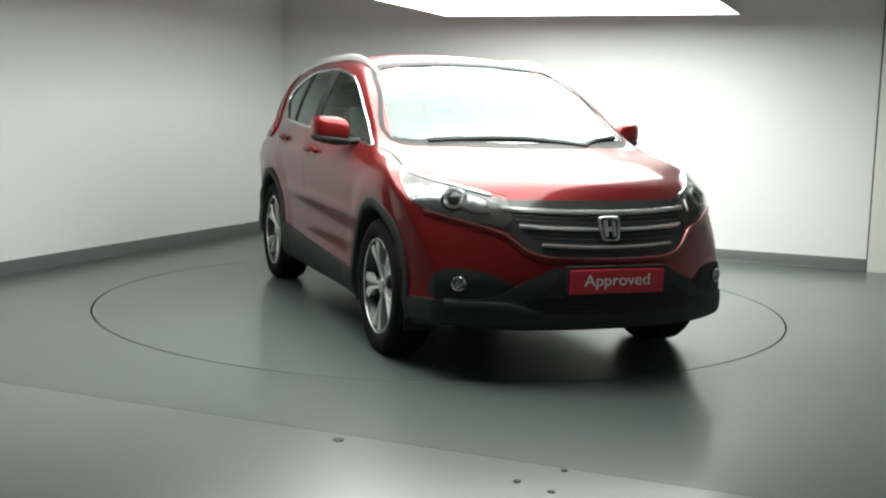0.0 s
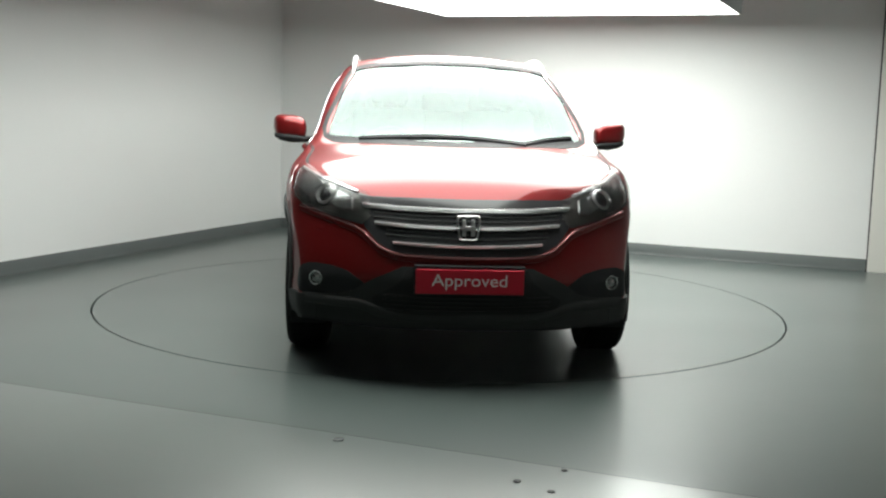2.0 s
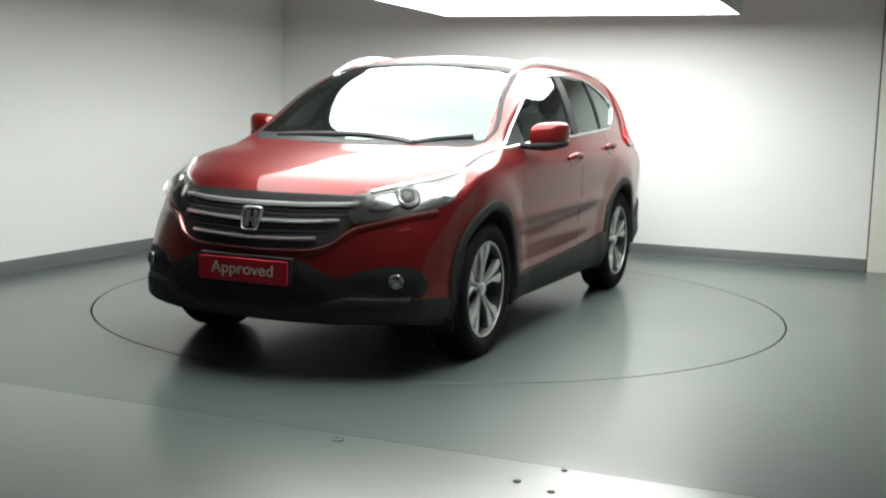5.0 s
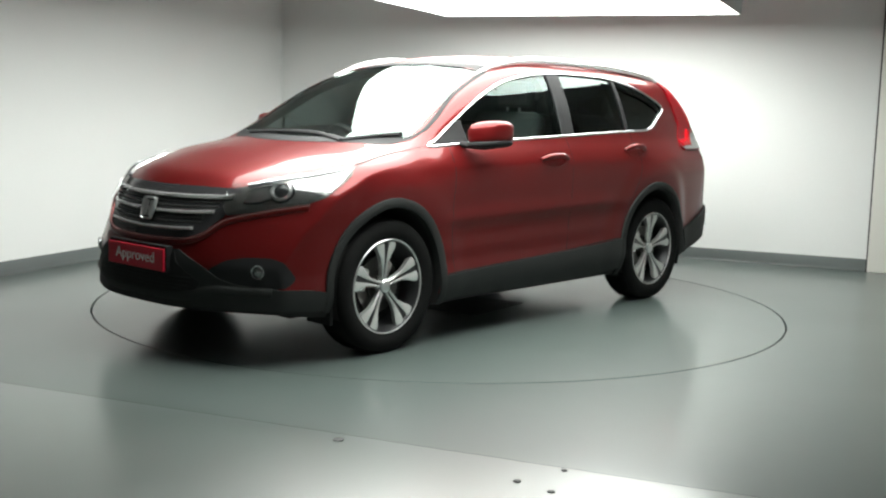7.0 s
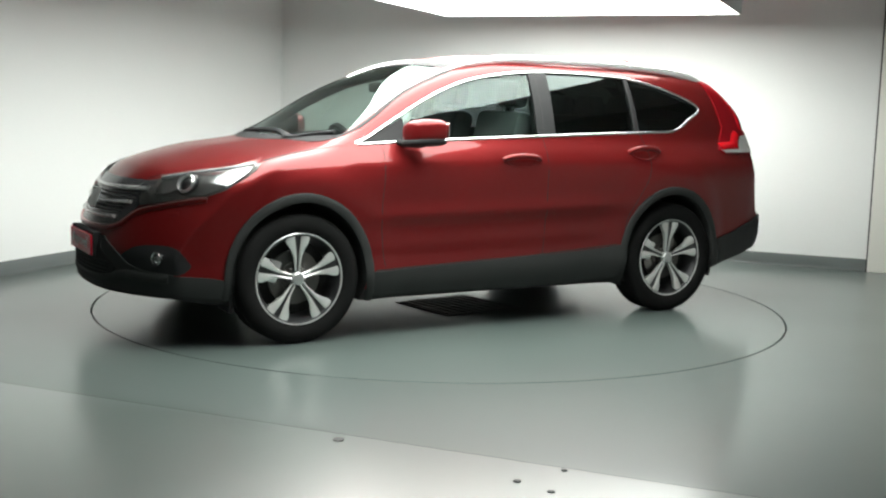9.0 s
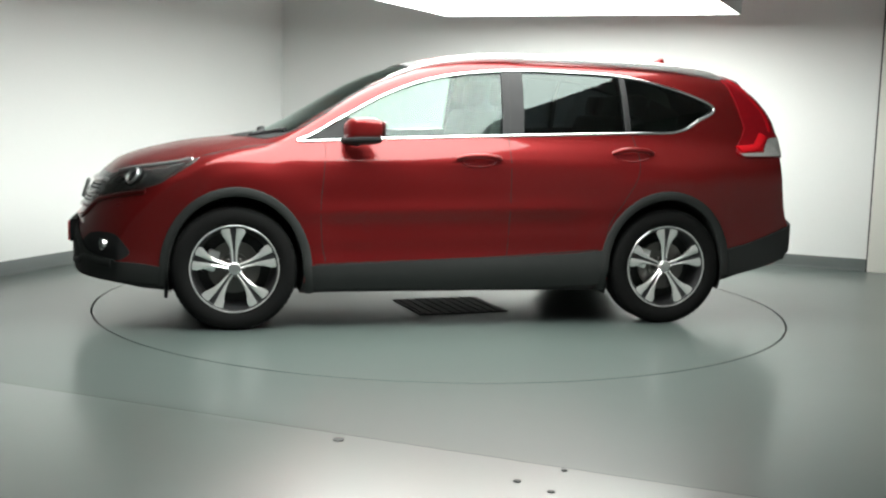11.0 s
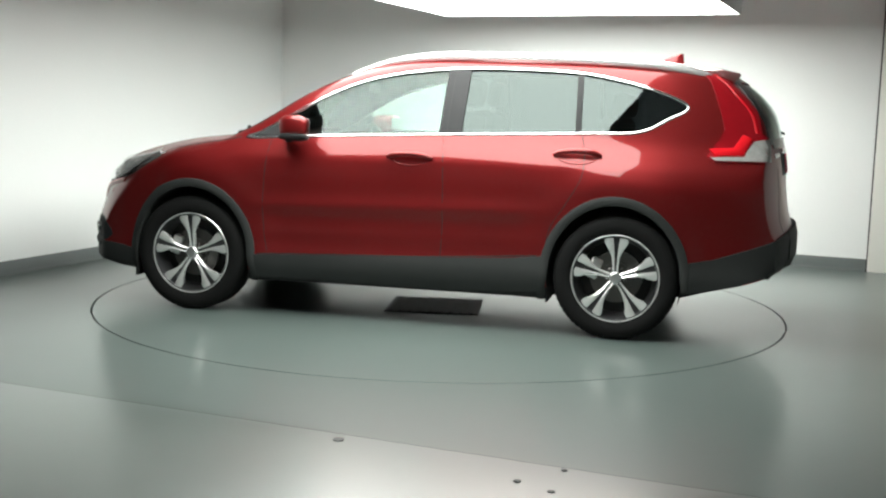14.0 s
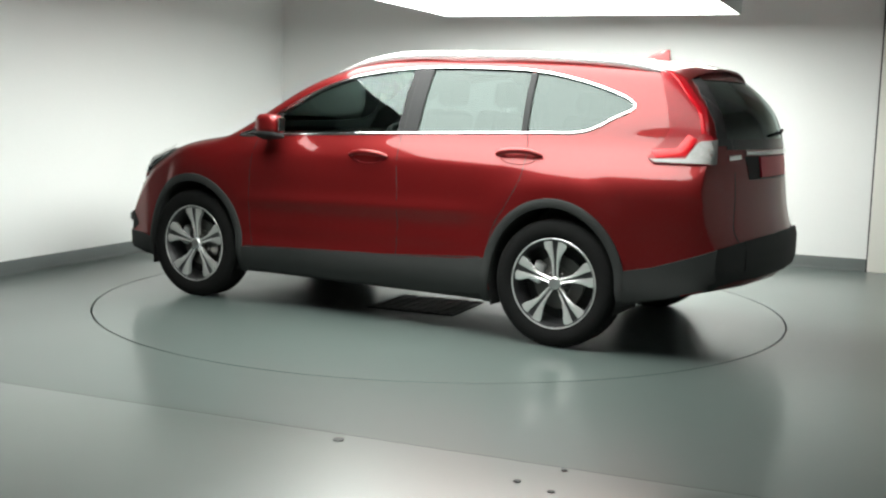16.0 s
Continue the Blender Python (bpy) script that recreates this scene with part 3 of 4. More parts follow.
def fit_cladding(car):
    for side, d in ((1, SIDE), (-1, RIGHT_SIDE)):
        for x in (HUB_X, -HUB_X):
            cx = ARCH_X * math.copysign(1, x)
            arc = []
            for a in range(-18, 199, 6):
                c, n = math.cos(radians(a)), math.sin(radians(a))
                spread = 1.0 if n > 0 else 1.0 - 0.25 * n
                arc.append((cx + (ARCH_A + 0.018) * c * spread, side, HUB_Z + (ARCH_B + 0.021) * n))
            part("wheel_arch_cladding", strip(arc, d, 0.050, 0.016, depth=0.05, smooth=False), CLAD, car, "dark grey plastic arch trim")
            # black liner inside the arch
            bm = lathe([(1.0, 0.885 * side), (1.0, 0.525 * side)], 48, "y")
            top = [f for f in bm.faces if len(f.verts) > 4 and abs(f.calc_center_median().y) > 0.8]
            bmesh.ops.delete(bm, geom=top, context="FACES_ONLY")
            bmesh.ops.scale(bm, vec=(ARCH_A + 0.003, 1, ARCH_B + 0.003), verts=bm.verts)
            bmesh.ops.bisect_plane(bm, geom=bm.verts[:] + bm.edges[:] + bm.faces[:], plane_co=(0, 0, -0.14), plane_no=(0, 0, 1), clear_inner=True)
            bmesh.ops.translate(bm, vec=(cx, 0, HUB_Z), verts=bm.verts)
            part("wheel_arch_liner", bm, UNDER, car)
        part("sill_cladding", patch([(0.90, side, 0.245), (0.885, side, 0.375), (0.78, side, 0.378), (0.18, side, 0.40), (-0.29, side, 0.418), (-0.7, side, 0.44), (-0.89, side, 0.46), (-0.90, side, 0.26), (-0.4, side, 0.235)], d, 0.014, 0.03, 0.05), CLAD, car, "dark grey plastic sill trim")
        part("sill_seam", strip([(0.86, side, 0.381), (0.18, side, 0.405), (-0.29, side, 0.423), (-0.86, side, 0.462)], d, 0.007, 0.002), GAP, car)
        # front corner cladding, from the arch round to the front
        dg = (-1, -side, 0)
        pts = [on_front(0.70 * side, 0.392), on_front(0.78 * side, 0.390), on_front(0.82 * side, 0.386), on_side(1.80, 0.380, side), on_side(1.725, 0.365, side), on_side(1.715, 0.27, side),
               on_front(0.80 * side, 0.285), on_front(0.70 * side, 0.285)]
        part("bumper_corner", patch(pts, dg, 0.012, 0.03, 0.03), CLAD, car, "dark grey plastic bumper corner")
        rec = rounded([on_front(y * side, z) for y, z in ((0.475, 0.475), (0.56, 0.528), (0.65, 0.545), (0.74, 0.545), (0.79, 0.525), (0.812, 0.44), (0.80, 0.395), (0.68, 0.392), (0.56, 0.405), (0.50, 0.435))], 0.5)
        part("fog_lamp_recess", patch(rec, dg, 0.003, 0.01, 0.02), BLACK, car, "black wing-shaped fog lamp recess")
        p, nor = land((3, 0.705 * side, 0.478), FRONT)
        nor = (nor + Vector((0.6, 0, 0))).normalized()
        lamp = part("fog_lamp", disc_on(p + nor * 0.012, nor, 0.028, 0.03, 0.012), REFLECTOR, car, "small round fog lamp with chrome ring")
        part("ring", ring_on(p + nor * 0.010, nor, 0.035, 0.006, 0.011), CHROME, lamp)
        # rear corner of the bumper
        dr = (1, -side, 0)
        rp = lambda y, z: land((-3, y * side, z), REAR)[0]
        pts = [on_side(-1.72, 0.465, side), on_side(-1.85, 0.49, side), on_side(-2.0, 0.54, side), rp(0.79, 0.605), rp(0.63, 0.625), rp(0.55, 0.632), rp(0.55, 0.44), rp(0.74, 0.42), on_side(-1.95, 0.345, side), on_side(-1.72, 0.30, side)]
        part("rear_bumper_corner", patch(pts, dr, 0.018, 0.04, 0.03), CLAD, car, "dark grey plastic rear bumper corner")
    half = [(0.0, 0.560), (0.30, 0.560), (0.36, 0.532), (0.42, 0.505), (0.47, 0.478), (0.53, 0.436), (0.62, 0.408), (0.72, 0.400), (0.775, 0.396), (0.76, 0.285), (0.3, 0.282), (0.0, 0.285)]
    low = [(3, y, z) for y, z in half] + [(3, -y, z) for y, z in half[-2:0:-1]]
    part("front_bumper_lower", patch(low, FRONT, 0.010, 0.03, 0.03), CLAD, car, "dark grey plastic lower bumper that sweeps up beside the plate")
    band = [(0.755, 0.372), (0.70, 0.374), (0.60, 0.376), (0.52, 0.378), (0.46, 0.366), (0.40, 0.346), (0.30, 0.332), (0.15, 0.328)]
    ridge = [(3, y, z) for y, z in band] + [(3, 0, 0.328)] + [(3, -y, z) for y, z in band[::-1]]
    part("bumper_ridge", strip(ridge, FRONT, 0.056, 0.020, depth=0.03, n=3, shape=ROUND), CLAD, car, "rounded grey ridge of the lower bumper")
    half = [(0.0, 0.556), (0.275, 0.556), (0.30, 0.50), (0.36, 0.455), (0.445, 0.41), (0.42, 0.372), (0.3, 0.352), (0.0, 0.346)]
    intake = [(3, y, z) for y, z in half] + [(3, -y, z) for y, z in half[-2:0:-1]]
    grille = part("lower_intake", patch(rounded(intake, 0.4), FRONT, 0.013, 0.02, 0.03), UNDER, car, "black lower air intake")
    for z in (0.368, 0.388, 0.408, 0.428):
        part("intake_slat", strip([(3, y * (0.5 + 0.5 * min(1, z / 0.41)), z) for y in (-0.39, -0.2, 0, 0.2, 0.39)], FRONT, 0.007, 0.018, n=3), BLACK, grille)
    rear = [(-3, y, z) for y, z in ((-0.56, 0.632), (-0.3, 0.648), (0, 0.655), (0.3, 0.648), (0.56, 0.632), (0.56, 0.44), (0, 0.45), (-0.56, 0.44))]
    part("rear_bumper", patch(rear, REAR, 0.022, 0.04, 0.04), CLAD, car, "dark grey plastic rear bumper")
    part("underbody", box(-1.45, 1.75, -0.60, 0.60, 0.19, 0.24, None, 0.02), UNDER, car, smooth=False)
    part("exhaust_silencer", tube([(-1.78, -0.35, 0.33), (-1.78, 0.1, 0.33), (-1.78, 0.35, 0.33)], 0.07, 14), UNDER, car)
    for x in (HUB_X, -HUB_X):
        part("axle", tube([(x, -0.68, HUB_Z - 0.03), (x, -0.3, HUB_Z - 0.06), (x, 0.3, HUB_Z - 0.06), (x, 0.68, HUB_Z - 0.03)], 0.045, 10), UNDER, car)
    for side in (1, -1):
        y0, y1 = sorted((0.68 * side, 0.86 * side))
        part("air_deflector", box(1.685, 1.705, y0, y1, 0.19, 0.30, None, 0.004), BLACK, car, "black flap ahead of the wheel", smooth=False)
        part("air_deflector", box(-0.93, -0.915, y0, y1, 0.19, 0.28, None, 0.004), BLACK, car, smooth=False)


def fit_front(car):
    panel = [(3, y, z) for y, z in ((-0.52, 0.865), (-0.3, 0.868), (0, 0.866), (0.3, 0.868), (0.52, 0.865), (0.485, 0.73), (0.42, 0.66), (0.34, 0.622), (0.2, 0.611), (0, 0.609), (-0.2, 0.611), (-0.34, 0.622), (-0.42, 0.66), (-0.485, 0.73))]
    g = part("grille", patch(panel, FRONT, 0.004, 0.015, 0.03), GLOSSBLACK, car, "black grille with three chrome bars")
    for ends, mid, w, half in ((0.824, 0.812, 0.020, 0.49), (0.748, 0.735, 0.018, 0.43), (0.665, 0.654, 0.017, 0.345)):
        part("grille_bar", strip([(3, y * half, mid + (ends - mid) * abs(y) ** 2) for y in (-1, -0.66, -0.33, 0, 0.33, 0.66, 1)], FRONT, w, 0.024, depth=0.03, n=4, shape=ROUND), BARMETAL, g, "chrome bar")
    for z0 in (0.765, 0.785, 0.690, 0.710):
        half = 0.44 if z0 > 0.75 else 0.38
        part("grille_slat", strip([(3, y * half, z0 + 0.01 * y * y) for y in (-1, -0.5, 0, 0.5, 1)], FRONT, 0.008, 0.009, n=3), CLAD, g)
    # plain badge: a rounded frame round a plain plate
    p, nor = land((3, 0, 0.735), FRONT)
    nor = Vector((0.95, 0, 0.31))
    m = Matrix.Translation(p + nor * 0.02) @ pose(0, 0, 0, 0, -18, 0)
    bm = bmesh.new()
    loop = rounded([(0, -0.058, 0.062), (0, 0.058, 0.062), (0, 0.044, -0.058), (0, -0.044, -0.058)], 0.35)
    rows = []
    for sc, x in ((1.0, 0.0), (1.0, 0.012), (0.93, 0.018), (0.86, 0.012), (0.86, 0.0)):
        rows.append([bm.verts.new(m @ Vector((x, q.y * sc, q.z * sc))) for q in loop])
    k = len(loop)
    for a, b in zip(rows, rows[1:]):
        for i in range(k):
            bm.faces.new((a[i], a[(i + 1) % k], b[(i + 1) % k], b[i]))
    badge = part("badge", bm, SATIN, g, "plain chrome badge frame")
    bm = bmesh.new()
    for x0, x1, y0, y1, z0, z1 in ((0, 0.014, -0.030, -0.012, -0.038, 0.042), (0, 0.014, 0.012, 0.030, -0.038, 0.042), (0, 0.009, -0.032, 0.032, -0.012, 0.010)):
        add_box(bm, x0, x1, y0, y1, z0, z1, m, 0.003)
    part("badge_bars", bm, SATIN, g)
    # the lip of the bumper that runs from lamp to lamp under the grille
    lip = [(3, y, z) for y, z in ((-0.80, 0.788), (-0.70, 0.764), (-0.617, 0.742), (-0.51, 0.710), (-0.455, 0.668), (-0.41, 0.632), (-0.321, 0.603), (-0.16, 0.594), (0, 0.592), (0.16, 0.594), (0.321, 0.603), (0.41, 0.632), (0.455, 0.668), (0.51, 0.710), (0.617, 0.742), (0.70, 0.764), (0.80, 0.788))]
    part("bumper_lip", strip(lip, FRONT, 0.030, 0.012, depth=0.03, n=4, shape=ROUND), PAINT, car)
    # added pale bead: the highlight along the painted lip, put into colour
    part("lip_edge", strip([(x, y, z + 0.009) for x, y, z in lip], FRONT, 0.017, 0.017, depth=0.02, n=4, shape=ROUND), LIPLIGHT, car, "thin polished edge under lamps and grille")
    # plate with its word
    plate = part("front_plate", box(2.268, 2.280, -0.243, 0.257, 0.447, 0.560, None, 0.003), REDPLATE, car, "red dealer plate with the white word Approved", False)
    cu = bpy.data.curves.new("word", "FONT")
    cu.body = "Approved"
    cu.size, cu.extrude, cu.align_x, cu.align_y = 0.078, 0.0012, "CENTER", "CENTER"
    ob = new("word", cu)
    bpy.context.view_layer.update()
    me = bpy.data.meshes.new_from_object(ob.evaluated_get(bpy.context.evaluated_depsgraph_get()))
    bpy.data.objects.remove(ob)
    me.transform(Matrix.Translation((2.2815, 0.007, 0.508)) @ Matrix(((0, 0, 1, 0), (1, 0, 0, 0), (0, 1, 0, 0), (0, 0, 0, 1))) @ Matrix.Diagonal((1.12, 1, 1, 1)))
    me.materials.clear()
    me.materials.append(WHITEINK)
    word = new("lettering", me)
    word.parent = plate
    part("plate_holder", box(2.225, 2.2675, -0.25, 0.264, 0.440, 0.575, None, 0.003), BLACK, car, smooth=False)
    for side in (1, -1):
        dg = (-1, -0.8 * side, 0)
        fr = lambda y, z: on_front(y * side, z)
        at = lambda x, y, z: Vector((x, y * side, z))
        out = [at(1.99, 0.462, 0.868), at(1.88, 0.597, 0.903), at(1.69, 0.725, 0.940), at(1.60, 0.765, 0.960), at(1.505, 0.815, 0.980), at(1.545, 0.84, 0.945), at(1.609, 0.849, 0.906), at(1.715, 0.84, 0.838),
               at(1.81, 0.785, 0.799), at(1.935, 0.671, 0.774), at(2.0, 0.60, 0.758), at(2.07, 0.497, 0.738), at(2.068, 0.455, 0.78)]
        lamp = part("headlamp", patch(out, dg, 0.004, 0.02, 0.025), HOUSING, car, "swept-back clear headlamp with round projector")
        inner = [at(1.82, 0.655, 0.905), at(1.69, 0.73, 0.930), at(1.54, 0.81, 0.965), at(1.615, 0.845, 0.905), at(1.715, 0.835, 0.848), at(1.81, 0.78, 0.810), at(1.90, 0.71, 0.795), at(1.88, 0.68, 0.84)]
        part("reflector", patch(rounded(inner, 0.3), dg, 0.008, 0.01, 0.02), REFLECTOR, lamp)
        p, nor = land((3, 0.672 * side, 0.860), FRONT)
        nor = (nor + Vector((0.2, 0.0, 0.0))).normalized()
        part("projector_shroud", bezel_on(p + nor * 0.006, nor, 0.068, 0.014, 0.012), GLOSSBLACK, lamp, "dark shroud round the projector")
        part("projector_ring", bezel_on(p + nor * 0.010, nor, 0.058, 0.020, 0.016), BARMETAL, lamp, "bright projector ring")
        part("projector_lens", disc_on(p + nor * 0.012, nor, 0.037, 0.02, 0.010), GLOSSBLACK, lamp)
        corner = [at(1.69, 0.765, 0.915), at(1.60, 0.79, 0.945), at(1.53, 0.82, 0.962), at(1.615, 0.845, 0.908), at(1.70, 0.84, 0.855), at(1.74, 0.81, 0.862)]
        part("side_lamp", patch(rounded(corner, 0.3), dg, 0.014, 0.01, 0.02), REFLECTOR, lamp, "bright corner lamp reflector")
        box_line = rounded([at(1.955, 0.545, 0.862), at(1.86, 0.635, 0.888), at(1.885, 0.672, 0.838), at(1.965, 0.612, 0.800), at(2.01, 0.545, 0.800)], 0.35)
        part("turn_signal", patch(box_line, dg, 0.010, 0.01, 0.02), REFLECTOR, lamp, "pale box-shaped turn signal")
        part("turn_signal_rim", strip(box_line, dg, 0.008, 0.016, True, depth=0.012, n=2, shape=ROUND), SMOKED, lamp)
        part("chrome_brow", strip([at(1.955, 0.52, 0.880), at(1.86, 0.61, 0.905), at(1.69, 0.73, 0.936), at(1.54, 0.80, 0.967)], dg, 0.010, 0.018, depth=0.02), BARMETAL, lamp)
        part("cover", patch(out, dg, 0.030, 0.004, 0.025), LAMPGLASS, lamp, "clear lamp cover")
        part("washer_cap", strip([fr(0.68, 0.705), fr(0.72, 0.71)], dg, 0.02, 0.003), PAINT, car)


def fit_side(car):
    for side, d in ((1, SIDE), (-1, RIGHT_SIDE)):
        # shut lines
        for line in ([(0.80, 1.08), (0.815, 0.9), (0.83, 0.7), (0.82, 0.5), (0.80, 0.40)], [(-0.285, 1.13), (-0.295, 0.9), (-0.295, 0.6), (-0.285, 0.41)],
                     [(-1.085, 1.16), (-1.11, 1.05), (-1.10, 0.92), (-1.02, 0.77), (-0.93, 0.62), (-0.90, 0.43)], [(1.50, 0.99), (1.35, 1.025), (1.15, 1.06), (1.0, 1.085)]):
            part("shut_line", strip([(x, side, z) for x, z in line], d, 0.0045, 0.0006, depth=0.004), GAP, car)
        for x, z in ((-0.095, 0.996), (-1.07, 1.04)):
            cup = [(x + 0.105 * math.cos(a), side, z - 0.006 + 0.034 * math.sin(a)) for a in [k * math.pi / 10 for k in range(20)]]
            part("handle_cup", strip(cup, d, 0.010, 0.003, True, depth=0.006, smooth=False, shape=ROUND), PAINT, car)
            pts = []
            for k in range(9):
                u = -1 + k / 4
                q, nor = land((x + 0.135 * u, 2 * side, z + 0.006 - 0.012 * u * u + 0.01), d)
                pts.append(q + nor * (0.034 - 0.026 * u ** 4))
            part("door_handle", tube(pts, [0.011, 0.014, 0.016, 0.016, 0.016, 0.016, 0.016, 0.014, 0.011], 10, 1.05), PAINT, car, "body-coloured door handle")
        # mirror
        bm = bmesh.new()
        bmesh.ops.create_uvsphere(bm, u_segments=24, v_segments=16, radius=1)
        for v in bm.verts:
            x, y, z = v.co
            sq = lambda t, e: math.copysign(abs(t) ** e, t)
            v.co = Vector((0.605 + 0.090 * sq(x, 0.7) - 0.042 * (y * side), side * 0.962 + 0.100 * sq(y, 0.62), 1.160 + 0.070 * sq(z, 0.62) + (0.012 * y * side)))
        mir = part("door_mirror", bm, PAINT, car, "red door mirror with black foot")
        part("mirror_foot", tube([(0.70, 0.80 * side, 1.098), (0.67, 0.87 * side, 1.090), (0.64, 0.95 * side, 1.088), (0.625, 1.02 * side, 1.095)], [0.026, 0.026, 0.03, 0.022], 12, 0.7), BLACK, mir)
        bm = bmesh.new()
        bmesh.ops.create_uvsphere(bm, u_segments=24, v_segments=12, radius=1)
        for v in bm.verts:
            x, y, z = v.co
            v.co = Vector((0.607 + 0.092 * sq(x, 0.7) - 0.042 * (y * side), side * 0.958 + 0.101 * sq(y, 0.62), 1.100 + 0.024 * sq(z, 0.7) + (0.012 * y * side)))
        part("mirror_lower_shell", bm, BLACK, mir)
        bm = box(0.510, 0.518, min(0.895 * side, 1.028 * side), max(0.895 * side, 1.028 * side), 1.125, 1.21, None, 0.002)
        for v in bm.verts:
            v.co.x -= 0.42 * (v.co.y * side - 0.962)
        part("mirror_glass", bm, CHROME, mir, smooth=False)
        # roof rail
        pts = []
        for x, h in ((0.36, 0.0), (0.25, 0.006), (0.08, 0.016), (-0.2, 0.026), (-0.6, 0.030), (-1.0, 0.029), (-1.4, 0.026), (-1.62, 0.018), (-1.74, 0.007), (-1.80, 0.0)):
            q, nor = land((x, (0.60 - 0.035 * smoothstep(0.6, 1.8, -x)) * side, 3), ABOVE)
            pts.append(q + Vector((0, 0, h)))
        part("roof_rail", tube(spline(pts, 3), [0.019 * min(1, 0.25 + min(k / 11, (27 - k) / 6)) for k in range(28)], 12, 1.35), BARMETAL, car, "satin aluminium roof rail")
    # wipers and cowl
    part("cowl", strip([(3, y, 1.098 + 0.02 * (y / 0.7) ** 2) for y in (-0.7, -0.35, 0, 0.35, 0.7)], FRONT, 0.018, 0.003), BLACK, car, "black plastic cowl panel")
    for line in ([(-0.54, 1.112), (-0.25, 1.126), (0.0, 1.128), (0.2, 1.116), (0.38, 1.098)], [(0.66, 1.138), (0.55, 1.128), (0.46, 1.114), (0.38, 1.100)]):
        part("wiper", strip([(3, y, z) for y, z in line], FRONT, 0.011, 0.018, depth=0.02), BLACK, car, "black wiper blade")
    # aerial fin
    bm = bmesh.new()
    q, _ = land((-1.55, 0, 3), ABOVE)
    rows = []
    for z, x0, x1, w in ((-0.01, -0.07, 0.10, 0.030), (0.02, -0.065, 0.06, 0.024), (0.045, -0.062, 0.0, 0.015), (0.06, -0.06, -0.035, 0.007)):
        rows.append([bm.verts.new(q + Vector((x, y, z))) for x, y in ((x1, 0), ((x0 + x1) / 2, w), (x0, w * 0.5), (x0, -w * 0.5), ((x0 + x1) / 2, -w))])
    for a, b in zip(rows, rows[1:]):
        for i in range(5):
            bm.faces.new((a[i], a[(i + 1) % 5], b[(i + 1) % 5], b[i]))
    bm.faces.new(rows[-1])
    part("aerial_fin", bm, PAINT, car, "red shark-fin aerial")


def fit_rear(car):
    rp = lambda y, z: land((-3, y, z), REAR)[0]
    for side in (1, -1):
        dr = (1, -0.9 * side, 0)
        at = lambda x, y, z: Vector((x, y * side, z))
        out = [at(-1.741, 0.557, 1.527), at(-1.80, 0.627, 1.45), at(-1.853, 0.681, 1.30), at(-1.876, 0.705, 1.213), at(-1.85, 0.725, 1.155), at(-1.815, 0.75, 1.105), at(-1.785, 0.782, 1.062), at(-1.825, 0.80, 1.034),
               at(-1.98, 0.775, 1.034), at(-2.125, 0.712, 1.036), at(-2.115, 0.672, 1.171), at(-2.075, 0.69, 1.19), at(-2.045, 0.648, 1.321), at(-1.956, 0.610, 1.408), at(-1.824, 0.519, 1.52)]
        lamp = part("tail_lamp", patch(out, dr, 0.010, 0.02, 0.025), REDLENS, car, "tall red tail lamp with white lower lens")
        white = [at(-1.795, 0.785, 1.052), at(-1.98, 0.757, 1.060), at(-2.035, 0.70, 1.152), at(-2.112, 0.674, 1.166), at(-2.122, 0.712, 1.040), at(-1.98, 0.775, 1.037), at(-1.835, 0.80, 1.037)]
        part("reversing_lens", patch(white, dr, 0.014, 0.01, 0.02), WHITELENS, lamp, "white lower lens")
        part("light_bar", strip([at(-1.815, 0.77, 1.080), at(-1.955, 0.745, 1.092), at(-2.01, 0.71, 1.175)], dr, 0.042, 0.018, smooth=False), REDBAR, lamp, "bright red light bar")
        part("light_bar", strip([at(-2.04, 0.68, 1.195), at(-2.01, 0.655, 1.31), at(-1.93, 0.625, 1.40), at(-1.80, 0.545, 1.515)], dr, 0.018, 0.014), REDEDGE, lamp)
        part("tailgate_gap", strip([(-3, 0.545 * side, 1.0), (-3, 0.56 * side, 0.85), (-3, 0.60 * side, 0.70), (-3, 0.58 * side, 0.62)], REAR, 0.007, 0.001), GAP, car)
    for side in (1, -1):
        edge = [(-3, y * side, z) for y, z in ((0.675, 1.135), (0.665, 1.20), (0.64, 1.31), (0.595, 1.40), (0.50, 1.50), (0.43, 1.50), (0.53, 1.39), (0.575, 1.28), (0.595, 1.135))]
        part("rear_glass_edge", patch(edge, REAR, 0.006, 0.012, 0.03), GLOSSBLACK, car, "black edge of the rear glass")
    part("rear_glass_foot", patch([(-3, -0.60, 1.17), (-3, 0.60, 1.17), (-3, 0.60, 1.115), (-3, -0.60, 1.115)], REAR, 0.005, 0.012, 0.03), GLOSSBLACK, car)
    # spoiler over the rear glass
    bm = bmesh.new()
    rows = []
    for k in range(13):
        y = -0.56 + 1.12 * k / 12
        q, _ = land((-1.74, y, 3), ABOVE)
        e = 0.05 * (abs(y) / 0.56) ** 3
        rows.append([bm.verts.new(v) for v in (Vector((-1.70, y, q.z + 0.004)), Vector((-1.85, y, q.z - 0.012)), Vector((-1.955 + e, y, q.z - 0.036)), Vector((-1.965 + e, y, q.z - 0.050)), Vector((-1.93 + e, y, q.z - 0.062)), Vector((-1.80, y, q.z - 0.06)))])
    for a, b in zip(rows, rows[1:]):
        for i in range(6):
            bm.faces.new((a[i], a[(i + 1) % 6], b[(i + 1) % 6], b[i]))
    bm.faces.new(rows[0])
    bm.faces.new(rows[-1])
    part("spoiler", bm, PAINT, car, "body-coloured roof spoiler")
    part("tailgate_trim", strip([(-3, y, 1.098) for y in (-0.44, -0.2, 0, 0.2, 0.44)], REAR, 0.026, 0.02, depth=0.03), CHROME, car, "chrome tailgate bar")
